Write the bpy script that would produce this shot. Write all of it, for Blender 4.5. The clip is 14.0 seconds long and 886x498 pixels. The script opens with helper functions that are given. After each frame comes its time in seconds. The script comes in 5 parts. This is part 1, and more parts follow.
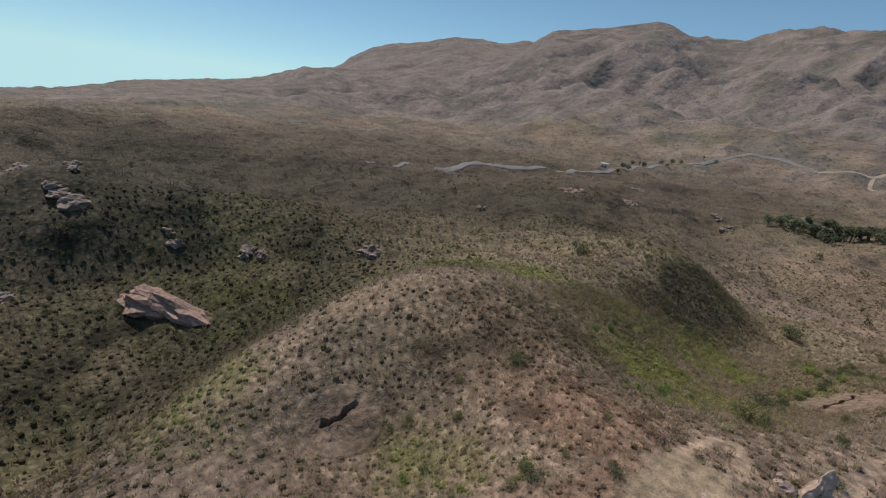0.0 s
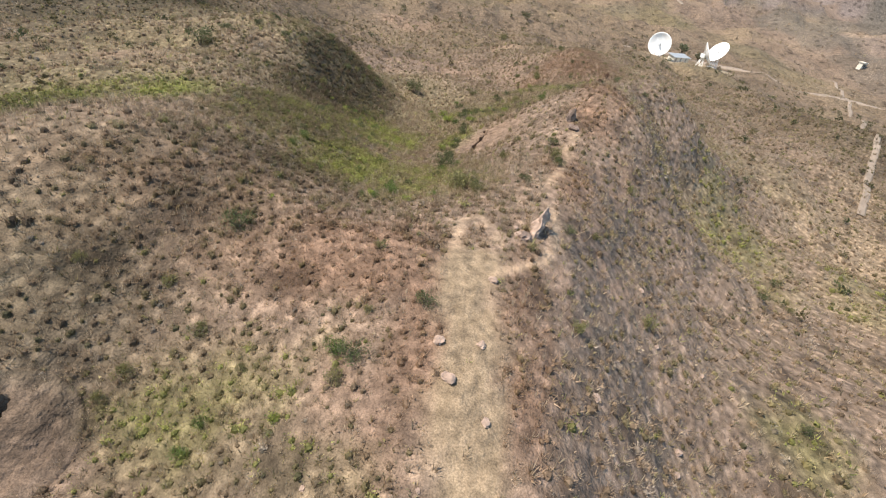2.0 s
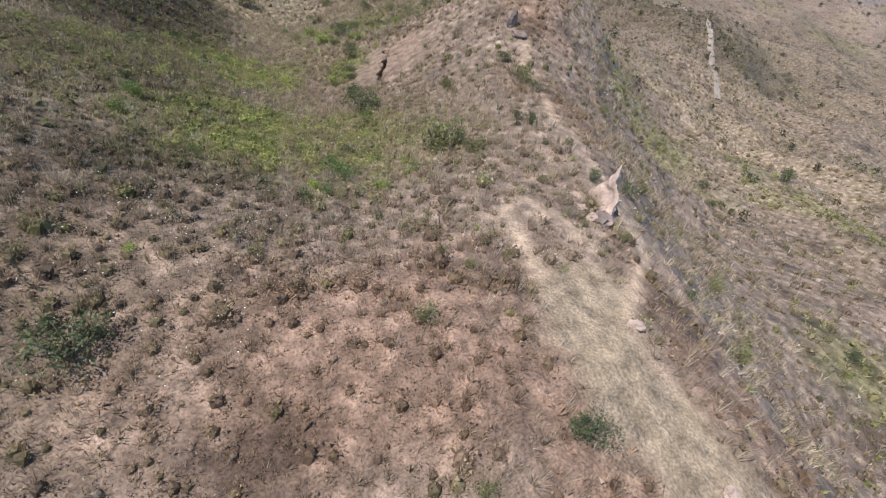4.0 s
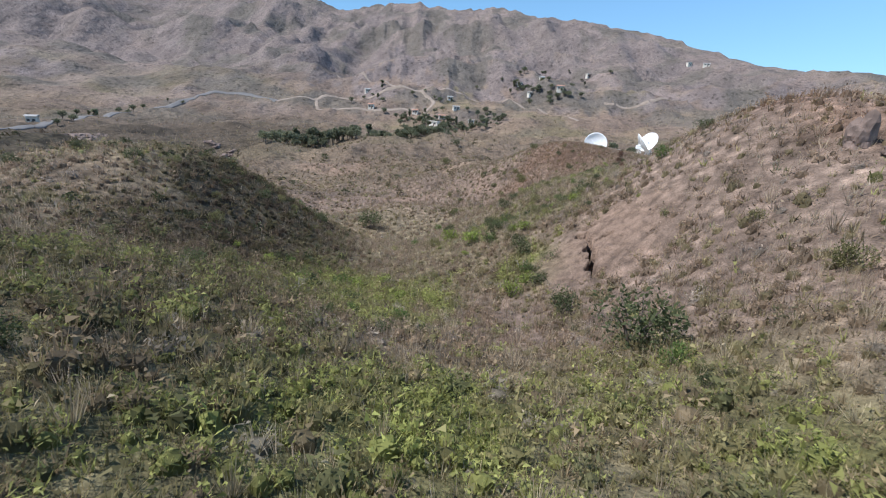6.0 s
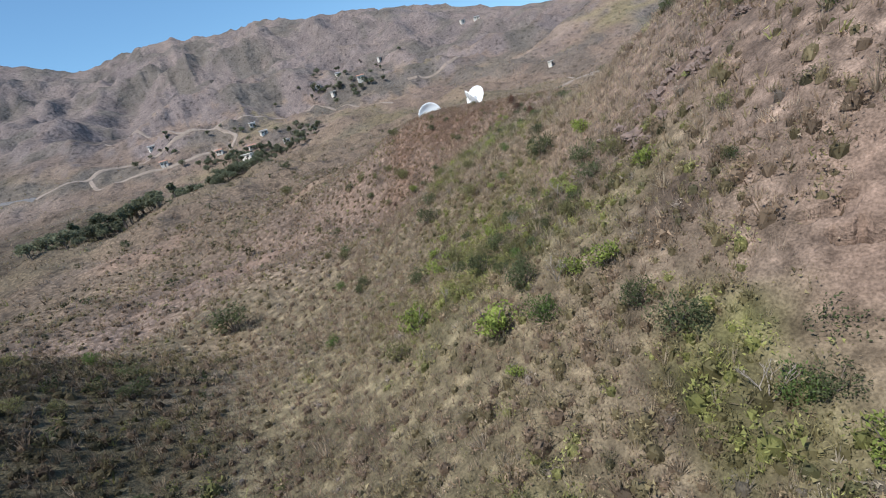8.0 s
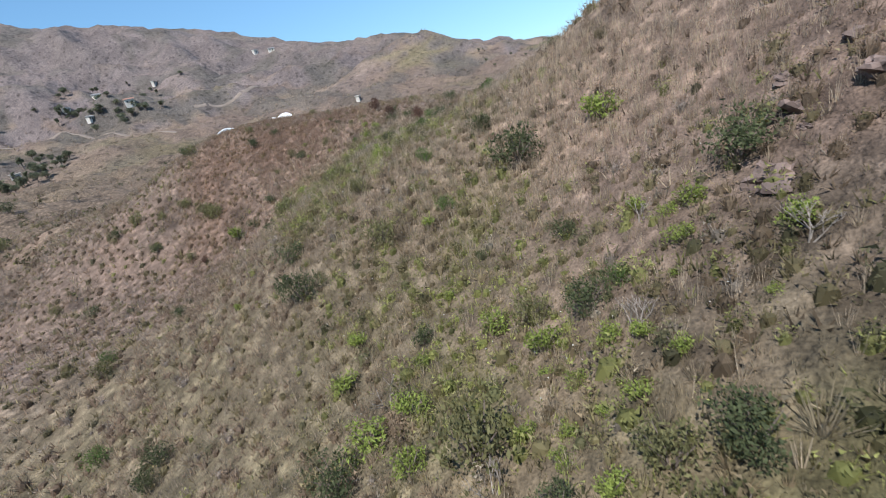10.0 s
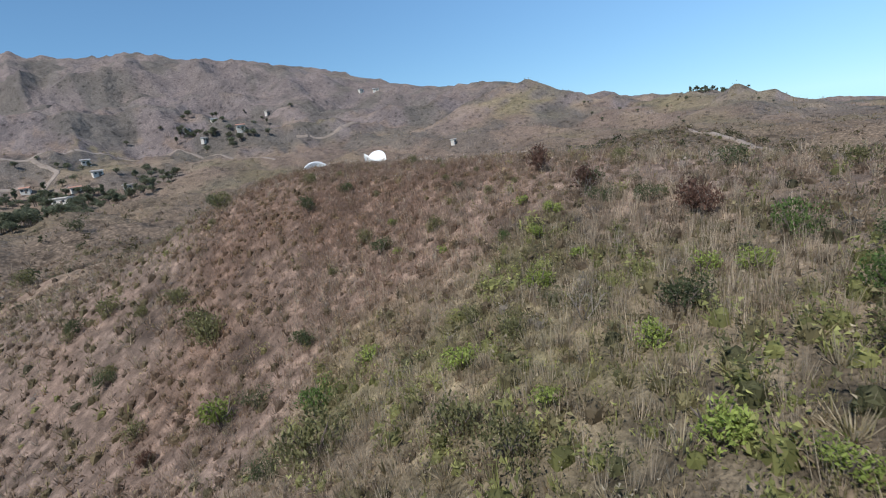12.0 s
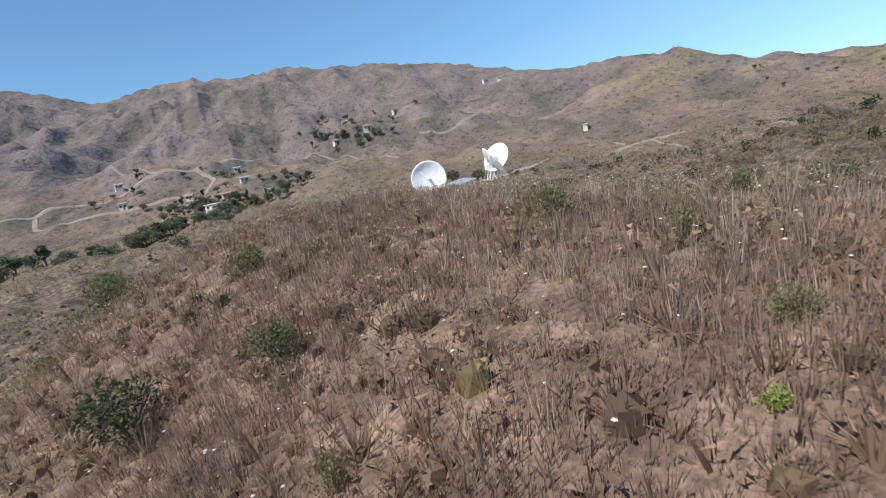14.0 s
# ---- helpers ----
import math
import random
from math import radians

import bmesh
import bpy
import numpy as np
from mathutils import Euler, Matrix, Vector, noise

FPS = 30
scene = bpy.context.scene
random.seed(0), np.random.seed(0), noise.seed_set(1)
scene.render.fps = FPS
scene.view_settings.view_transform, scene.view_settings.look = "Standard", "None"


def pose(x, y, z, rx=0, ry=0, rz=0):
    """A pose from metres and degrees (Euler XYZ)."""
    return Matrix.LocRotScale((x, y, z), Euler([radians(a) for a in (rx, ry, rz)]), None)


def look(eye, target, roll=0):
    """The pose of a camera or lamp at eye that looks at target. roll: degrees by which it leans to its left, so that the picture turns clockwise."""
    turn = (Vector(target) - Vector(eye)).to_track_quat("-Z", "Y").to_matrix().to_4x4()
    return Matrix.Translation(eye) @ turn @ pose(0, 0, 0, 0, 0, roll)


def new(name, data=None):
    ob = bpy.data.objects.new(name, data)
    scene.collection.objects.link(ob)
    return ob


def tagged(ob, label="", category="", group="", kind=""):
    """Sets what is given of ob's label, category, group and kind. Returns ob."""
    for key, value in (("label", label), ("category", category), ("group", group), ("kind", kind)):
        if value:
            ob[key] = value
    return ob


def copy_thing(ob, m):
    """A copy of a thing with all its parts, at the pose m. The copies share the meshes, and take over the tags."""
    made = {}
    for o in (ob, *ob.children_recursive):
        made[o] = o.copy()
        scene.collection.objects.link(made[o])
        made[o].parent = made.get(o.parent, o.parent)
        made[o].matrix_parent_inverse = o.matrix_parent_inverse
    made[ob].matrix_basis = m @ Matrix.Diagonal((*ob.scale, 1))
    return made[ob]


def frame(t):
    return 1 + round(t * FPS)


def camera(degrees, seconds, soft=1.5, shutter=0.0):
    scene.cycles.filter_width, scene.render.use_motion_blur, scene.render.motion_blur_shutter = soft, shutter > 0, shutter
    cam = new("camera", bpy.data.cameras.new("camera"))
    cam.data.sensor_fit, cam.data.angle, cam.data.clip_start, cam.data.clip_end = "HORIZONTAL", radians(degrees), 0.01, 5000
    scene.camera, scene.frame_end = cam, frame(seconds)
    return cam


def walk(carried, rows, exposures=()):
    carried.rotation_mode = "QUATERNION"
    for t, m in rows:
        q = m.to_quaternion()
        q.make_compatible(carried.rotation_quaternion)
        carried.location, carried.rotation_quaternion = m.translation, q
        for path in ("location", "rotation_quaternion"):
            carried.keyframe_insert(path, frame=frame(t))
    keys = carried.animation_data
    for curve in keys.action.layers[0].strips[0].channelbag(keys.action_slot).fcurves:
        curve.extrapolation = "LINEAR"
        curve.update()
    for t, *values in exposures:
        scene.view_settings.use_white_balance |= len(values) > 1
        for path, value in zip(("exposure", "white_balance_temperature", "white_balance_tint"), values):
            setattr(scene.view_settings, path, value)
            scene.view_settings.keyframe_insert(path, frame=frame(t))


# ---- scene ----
# seconds, stops, kelvin, tint
EXPOSURES = [(0.0, -0.1, 6550, 10), (0.5, 0.4, 6600, 10), (1.0, 0.5, 6850, 10), (1.5, 0.68, 6950, 10), (2.2, 0.8, 6950, 10), (4.3, 0.68, 5850, 10), (5.5, 0.65, 5750, 10), (6.5, 0.33, 5850, 10),
             (7.7, 0.36, 5900, 10), (9.8, 0.45, 5800, 10), (10.4, 0.12, 5800, 10), (11.0, 0.05, 5850, 10), (12.5, 0.1, 5800, 10), (14.0, 0.35, 5950, 10)]
cam = camera(88.84, 14.0, soft=1.1, shutter=0.04)
walk(cam, [
    (0.0, pose(19.16, -38.92, 20.24, 71.06, -7.45, 56.08)),
    (0.5, pose(17.15, -38.77, 19.80, 65.58, -10.92, 44.87)),
    (1.0, pose(14.91, -38.11, 19.36, 60.74, -14.52, 33.54)),
    (1.5, pose(12.52, -36.93, 18.83, 56.28, -14.47, 21.94)),
    (2.0, pose(10.13, -35.24, 18.07, 52.73, -11.36, 8.45)),
    (2.2, pose(9.24, -34.40, 17.70, 51.28, -9.92, 2.82)),
    (4.3, pose(2.39, -19.92, 10.52, 48.28, -14.47, -14.31)),
    (4.5, pose(2.02, -18.18, 9.56, 50.54, -14.31, -15.64)),
    (5.0, pose(1.19, -13.38, 6.97, 57.11, -9.69, -17.19)),
    (5.5, pose(0.75, -8.11, 4.60, 66.85, -4.39, -12.19)),
    (6.0, pose(0.61, -2.63, 2.74, 72.26, -2.61, -4.31)),
    (6.5, pose(0.48, 3.06, 1.45, 80.95, -5.06, -0.36)),
    (7.0, pose(0.13, 8.79, 1.10, 81.54, -4.09, -1.64)),
    (7.5, pose(-0.32, 14.36, 1.14, 77.29, 1.92, -9.75)),
    (7.7, pose(-0.42, 16.52, 1.09, 74.08, 9.07, -17.90)),
    (9.8, pose(3.35, 35.41, -1.75, 65.24, 14.05, -54.77)),
    (10.0, pose(4.54, 37.45, -2.04, 68.47, 11.16, -52.50)),
    (10.5, pose(7.86, 42.43, -2.53, 80.69, 3.92, -40.91)),
    (11.0, pose(11.29, 47.24, -2.43, 81.08, 4.30, -39.08)),
    (11.5, pose(14.71, 51.90, -2.19, 77.72, 6.23, -41.00)),
    (12.0, pose(18.07, 56.45, -2.02, 75.67, 6.96, -41.35)),
    (12.5, pose(21.53, 60.98, -1.89, 74.01, 7.79, -42.26)),
    (13.0, pose(25.03, 65.41, -1.86, 73.61, 7.40, -38.86)),
    (13.5, pose(28.44, 69.83, -2.04, 76.32, 8.02, -29.61)),
    (14.0, pose(31.62, 74.39, -2.14, 76.95, 10.80, -25.81)),
], EXPOSURES)

# ---- light ----
SUN_AZ, SUN_EL = 258.0, 56.0      # degrees clockwise from +y, and up
world = bpy.data.worlds.new("sky")
scene.world = world
world.use_nodes = True
wn, wl = world.node_tree.nodes, world.node_tree.links
sky = wn.new("ShaderNodeTexSky")
sky.sky_type, sky.sun_disc = "NISHITA", False
sky.sun_elevation, sky.sun_rotation = radians(SUN_EL), radians(-SUN_AZ)
sky.air_density, sky.dust_density, sky.ozone_density, sky.altitude = 1.0, 0.8, 3.2, 1200.0
wn["Background"].inputs["Strength"].default_value = 0.12
# the haze along the horizon goes on below it
wc, ws, wm, wj = wn.new("ShaderNodeTexCoord"), wn.new("ShaderNodeSeparateXYZ"), wn.new("ShaderNodeMath"), wn.new("ShaderNodeCombineXYZ")
wm.operation, wm.inputs[1].default_value = "MAXIMUM", 0.0
wl.new(wc.outputs["Generated"], ws.inputs[0])
wl.new(ws.outputs["Z"], wm.inputs[0])
wa = wn.new("ShaderNodeMath")
wa.operation, wa.inputs[1].default_value, wa.inputs[2].default_value = "MULTIPLY_ADD", 0.75, 0.06
wl.new(wm.outputs[0], wa.inputs[0])
for _k, _s in (("X", ws.outputs["X"]), ("Y", ws.outputs["Y"]), ("Z", wa.outputs[0])):
    wl.new(_s, wj.inputs[_k])
wl.new(wj.outputs[0], sky.inputs["Vector"])
wt = wn.new("ShaderNodeMix")
wt.data_type, wt.blend_type = "RGBA", "MULTIPLY"
wt.inputs["Factor"].default_value = 1.0
wt.inputs[7].default_value = (0.87, 1.0, 0.95, 1.0)
wl.new(sky.outputs["Color"], wt.inputs[6])
wl.new(wt.outputs[2], wn["Background"].inputs["Color"])
sun = new("sun", bpy.data.lights.new("sun", "SUN"))
sun.data.energy, sun.data.angle, sun.data.color = 5.0, radians(0.53), (1.0, 0.94, 0.86)
_d = Vector((math.sin(radians(SUN_AZ)) * math.cos(radians(SUN_EL)), math.cos(radians(SUN_AZ)) * math.cos(radians(SUN_EL)), math.sin(radians(SUN_EL))))
sun.matrix_world = look(_d * 100, (0, 0, 0))

# ---- shape of the land ----
# Swells and hollows: x, y, radius, height.
BROAD = [(40, -14, 110, 9.0), (-193, -95, 110, 0.9), (-120, 325, 110, -0.8), (240, 325, 110, -0.9), (-300, 235, 110, -0.8), (15, 370, 110, -0.7), (-255, 280, 110, -1.0), (285, 280, 110, -0.8), (-30, 325, 110, -1.0), (195, 370, 110, -0.7), (-195, -25, 75, 1.1), (195, 10, 75, -1.0), (-199, -70, 75, 1.2), (150, -125, 75, -0.6), (-30, 280, 75, -0.7), (-300, 10, 75, -0.6), (195, -35, 75, -0.7), (-255, 190, 75, -0.6), (240, 145, 75, -0.5), (-30, -170, 75, -0.6), (150, 10, 52, -0.9), (-199, -70, 52, 1.3), (105, -80, 52, -0.7)]
WIDER = [(-195, -25, 52, 1.0), (60, -125, 52, -0.7), (-255, 10, 52, -0.6), (105, -125, 52, -0.6), (195, -215, 52, 0.5), (-300, 10, 52, -0.5), (60, -80, 38, -0.8), (-28, 133, 38, -2.2), (-199, -70, 38, 2.3), (-90, 104, 38, 2.3), (-193, -95, 38, 2.1), (-162, 46, 38, 1.2), (-201, -47, 38, 2.1), (-177, 22, 38, 1.3), (-195, -25, 38, 1.6), (-6, 52, 28, 0.4), (59, 3, 28, -1.7), (-33, -54, 28, -3.7), (-20, 97, 28, -2.1), (36, 94, 28, 6.4), (-40, 46, 28, 1.7), (43, 24, 28, 5.1), (-3, 19, 28, 3.6)]
MIDDLE = [(-64, 40, 28, -0.8), (71, 42, 28, -1.3), (2, 77, 28, -6.1), (137, 70, 28, -3.5), (-11, -11, 28, 5.8), (112, 112, 28, 1.4), (-90, 104, 28, 2.5), (100, 188, 28, -0.6), (-4, -40, 28, 6.0), (-56, -26, 28, -2.2), (-88, -51, 28, 2.7), (-55, 9, 28, 1.6), (-36, 26, 28, 3.3), (30, 3, 28, 3.1), (90, 32, 28, -2.9), (-122, 13, 28, -1.4), (-193, -95, 28, 1.9), (-199, -70, 28, 1.7), (-162, 46, 28, 1.5), (61, 18, 21, -3.0), (137, 70, 21, -3.1), (-85, -40, 21, 2.6), (71, 42, 21, -3.0)]
LESSER = [(-30, 129, 21, -2.5), (116, 96, 21, 1.3), (-69, -13, 21, 2.0), (-57, 155, 21, 0.9), (-90, 104, 21, 2.5), (-193, -95, 21, 1.9), (-26, 50, 16, 4.4), (-31, -34, 16, -4.6), (105, 87, 16, 0.8), (54, 48, 16, 1.3), (61, 18, 16, -2.6), (43, 24, 16, -2.6), (-80, -30, 16, 2.6), (-88, -51, 16, 4.1), (-46, -20, 16, -3.6), (116, 96, 16, 2.5), (-69, -13, 16, 2.3), (137, 70, 16, -3.3), (-59, -37, 16, -2.4), (-36, 26, 12, -2.2), (23, 27, 12, 4.6), (16, -23, 12, 3.8), (11, 83, 12, -1.8)]
NEAR = [(20, 110, 12, -1.0), (9, 16, 12, -3.0), (16, 73, 12, -1.1), (20, 56, 12, 4.5), (-18, -15, 12, 3.1), (30, -20, 12, -4.8), (34, -5, 12, -0.5), (15, 45, 12, -4.3), (8, 4, 12, -3.2), (5, 95, 12, -0.7), (36, 74, 12, 1.8), (37, 40, 12, 8.8), (-4, -40, 12, -1.3), (44, 2, 12, -5.6), (30, 96, 12, 2.0), (0, 29, 12, -2.0), (79, 184, 12, 0.7), (8, 36, 12, 3.2), (-7, -25, 12, -5.6), (2, 77, 12, 3.8), (-25, -51, 12, -2.5), (13, 25, 12, -4.9), (-4, 41, 12, -5.4)]
FINE = [(-2, 60, 12, -3.5), (16, -1, 12, 5.4), (30, 3, 12, -3.0), (-45, -40, 12, -1.9), (43, 24, 12, -3.8), (22, 20, 12, 4.0), (31, 85, 12, 1.7), (37, 65, 12, 2.5), (100, 188, 12, -3.3), (6, -3, 12, -3.0), (2, -26, 12, -2.0), (-18, -32, 12, 4.2), (116, 96, 12, 3.0), (-24, -44, 12, -5.1), (91, 189, 12, 1.3), (90, 172, 12, -0.8), (1, -14, 12, 1.9), (28, 68, 12, -0.8), (-4, 19, 12, -2.2), (-8, 31, 12, -3.5), (-13, 39, 12, 3.1)]
BASE = -15.0
# The skyline ranges round the valley: bearing, distance, height of the crest.
RANGE = [(-180, 900, -60), (-130, 1300, -120), (-104.6, 1580, -151), (-97, 1680, -128), (-89.9, 1740, -65), (-80.8, 1800, -26), (-77.8, 1800, -6), (-73.4, 1800, 46), (-68.3, 1800, 64), (-63.7, 1800, 69), (-59.1, 1770, 86), (-56.4, 1750, 72), (-52.5, 1730, 130), (-48.4, 1700, 191), (-45, 1710, 271), (-40.6, 1730, 295), (-35.2, 1750, 331), (-33, 1730, 329), (-31, 1710, 300), (-28, 1680, 289), (-25, 1650, 291), (-22, 1620, 315), (-18.7, 1570, 312), (-16.8, 1540, 299), (-13.7, 1490, 299), (-11, 1450, 277), (-9, 1410, 245), (-5.6, 1350, 233)]
RANGE += [(-2.2, 1290, 240), (1, 1240, 236), (5.3, 1180, 215), (8.5, 1130, 205), (9.6, 1120, 210), (11.6, 1100, 202), (14.9, 1070, 185), (17, 1050, 173), (19.1, 1030, 171), (23.4, 980, 152), (28, 930, 129), (31.2, 900, 109), (34.5, 870, 89), (37.3, 850, 76), (41, 810, 64), (44.8, 780, 59), (48.4, 750, 53), (51, 730, 38), (55, 700, 29), (60.1, 660, 16), (64, 630, 8), (66.5, 610, 10), (70.4, 600, -7), (74.6, 580, -14), (85, 550, -22), (100, 560, -28), (140, 700, -40), (180, 900, -60)]
# A hazier, higher crest behind the range.
BACK = [(-180, -900), (-90, -700), (-74, -100), (-70, 90), (-66.9, 177), (-63.8, 236), (-60, 273), (-55.3, 330), (-50.5, 348), (-47.5, 365), (-44.3, 320), (-41.8, 280), (-38, 200), (-25, 100), (0, -300), (180, -900)]


def hashed(ix, iy, seed):
    h = (ix * 374761393 + iy * 668265263 + seed * 2147483647).astype(np.int64)
    h = (h ^ (h >> 13)) * 1274126177
    return ((h ^ (h >> 16)) & 0xFFFF) / 65535.0


def value_noise(x, y, seed=0):
    ix, iy = np.floor(x).astype(np.int64), np.floor(y).astype(np.int64)
    fx, fy = x - ix, y - iy
    fx, fy = fx * fx * (3 - 2 * fx), fy * fy * (3 - 2 * fy)
    a, b = hashed(ix, iy, seed), hashed(ix + 1, iy, seed)
    c, d = hashed(ix, iy + 1, seed), hashed(ix + 1, iy + 1, seed)
    return (a * (1 - fx) + b * fx) * (1 - fy) + (c * (1 - fx) + d * fx) * fy


def fbm(x, y, scale, octaves=4, seed=0, ridged=False):
    out, amp, total = 0.0, 1.0, 0.0
    for k in range(octaves):
        n = value_noise(x / scale + 17.3 * k, y / scale - 9.1 * k, seed + k)
        out = out + amp * ((1 - np.abs(2 * n - 1)) if ridged else n)
        total += amp
        amp *= 0.5
        scale *= 0.5
    return out / total


def smooth(a, b, v):
    s = np.clip((v - a) / (b - a), 0, 1)
    return s * s * (3 - 2 * s)


LOWPATH = ((2.4, -20), (0.5, -8), (0, 4), (-0.4, 16.5), (3.4, 35.4), (7.9, 42.4), (20, 58), (31.6, 74.4), (38, 88))


def line_distance(x, y, pts):
    best = np.full(np.shape(x), 1e9)
    for (ax, ay), (bx, by) in zip(pts[:-1], pts[1:]):
        dx, dy = bx - ax, by - ay
        k = np.clip(((x - ax) * dx + (y - ay) * dy) / (dx * dx + dy * dy), 0, 1)
        best = np.minimum(best, np.hypot(x - ax - k * dx, y - ay - k * dy))
    return best


def land(x, y):
    """Height of the ground at x, y (arrays)."""
    x, y = np.asarray(x, float), np.asarray(y, float)
    z = np.full(np.shape(x), BASE)
    for cx, cy, r, h in BROAD + WIDER + MIDDLE + LESSER + NEAR + FINE:
        z = z + h * np.exp(-((x - cx) ** 2 + (y - cy) ** 2) / r**2)
    for cx, cy, r, h in ((-6.8, -27.2, 1.9, -1.3), (12.2, 22.0, 2.5, -1.6)):
        z = z + h * np.exp(-((x - cx) ** 2 + (y - cy) ** 2) / r**2)
    d = np.hypot(x, y)
    az = np.degrees(np.arctan2(x, y))
    tab = np.array(RANGE, float)
    crest_r = np.interp(az, tab[:, 0], tab[:, 1])
    crest_z = np.interp(az, tab[:, 0], tab[:, 2])
    foot = 0.20 * crest_r
    s = np.clip((d - foot) / (crest_r - foot), 0, 1)
    spur = fbm(x + 60 * fbm(x, y, 300.0, 2, 31), y + 60 * fbm(x, y, 300.0, 2, 33), 260.0, 4, 5, True)
    rise = (crest_z + 20) * (0.25 * s + 0.75 * s**1.7) + (spur - 0.62) * 120 * np.sin(np.pi * np.clip(s, 0, 1)) ** 0.8 * np.clip((crest_z + 60) / 220, 0.12, 1)
    gullies = fbm(x - 25 * spur, y + 25 * spur, 85.0, 3, 9, True)
    far = -20 + rise + (gullies - 0.62) * 52 * (1 - 0.9 * smooth(0.65, 0.97, s)) * np.clip(s * 1.6, 0, 1) * np.clip((crest_z + 90) / 230, 0.2, 1)
    far = far + (fbm(x + 20 * gullies, y, 70.0, 3, 19, True) - 0.6) * 20 * np.clip(s * 1.6, 0, 1) * np.clip((crest_z + 60) / 260, 0.15, 1)
    beyond = np.clip(d - crest_r, 0, None)
    far = far - np.minimum(beyond * 0.35, 0.13 * beyond + 60) * (beyond > 0)
    bt = np.array(BACK, float)
    back = np.interp(az, bt[:, 0], bt[:, 1]) - np.abs(d - 2800) * 0.22 + (spur - 0.6) * 60
    far = np.where(d > crest_r, np.maximum(far, back), far)
    w = smooth(270, 470, np.hypot(x + 20, y - 60))
    z = z * (1 - w) + far * w
    # small relief
    mid = smooth(55, 130, np.hypot(x - 8, (y - 30) * 0.8))
    z = z + (fbm(x + 9 * fbm(x, y, 30.0, 2, 35), y, 52.0, 4, 15, True) - 0.66) * 9 * mid * (1 - 0.6 * w)
    cut = fbm(x + 7 * fbm(x, y, 20.0, 2, 36), y + 7 * fbm(x, y, 20.0, 2, 37), 24.0, 3, 16, True)
    z = z - (cut - 0.62) * 5.0 * (0.12 + 0.88 * smooth(12, 45, line_distance(x, y, LOWPATH)))
    z = z + (fbm(x, y, 26.0, 3, 11) - 0.5) * (0.7 + 5 * w + 2.5 * smooth(60, 160, np.hypot(x - 12, y - 40))) + (fbm(x, y, 5.0, 3, 21) - 0.5) * 0.4
    return z


# ---- land cover ----
DIRT = ((13.4, -31.0), (13.1, -24.5), (12.8, -21.6), (12.2, -18.0), (12.0, -14.6))
TRAIL = ((13.5, -15.0), (16.1, -12.5), (17.5, -9.2), (17.4, -7.3), (17.0, -1.2), (19.1, 4.3), (20.7, 13.0), (20.5, 16.3))
LOOP = ((10.8, -13.4), (10.9, -10.2), (11.7, -9.2), (12.6, -9.6), (13.2, -11.6))
FLIGHT = ((19, -39), (9, -34)) + LOWPATH


def oval(x, y, cx, cy, rx, ry, turn=0.0, ragged=0.45):
    c, s = math.cos(radians(turn)), math.sin(radians(turn))
    u, v = (x - cx) * c + (y - cy) * s, -(x - cx) * s + (y - cy) * c
    d = np.hypot(u / rx, v / ry) + (fbm(x, y, max(rx, ry) * 0.5, 3, 41) - 0.5) * 2 * ragged
    return 1 - smooth(0.4, 1.3, d)


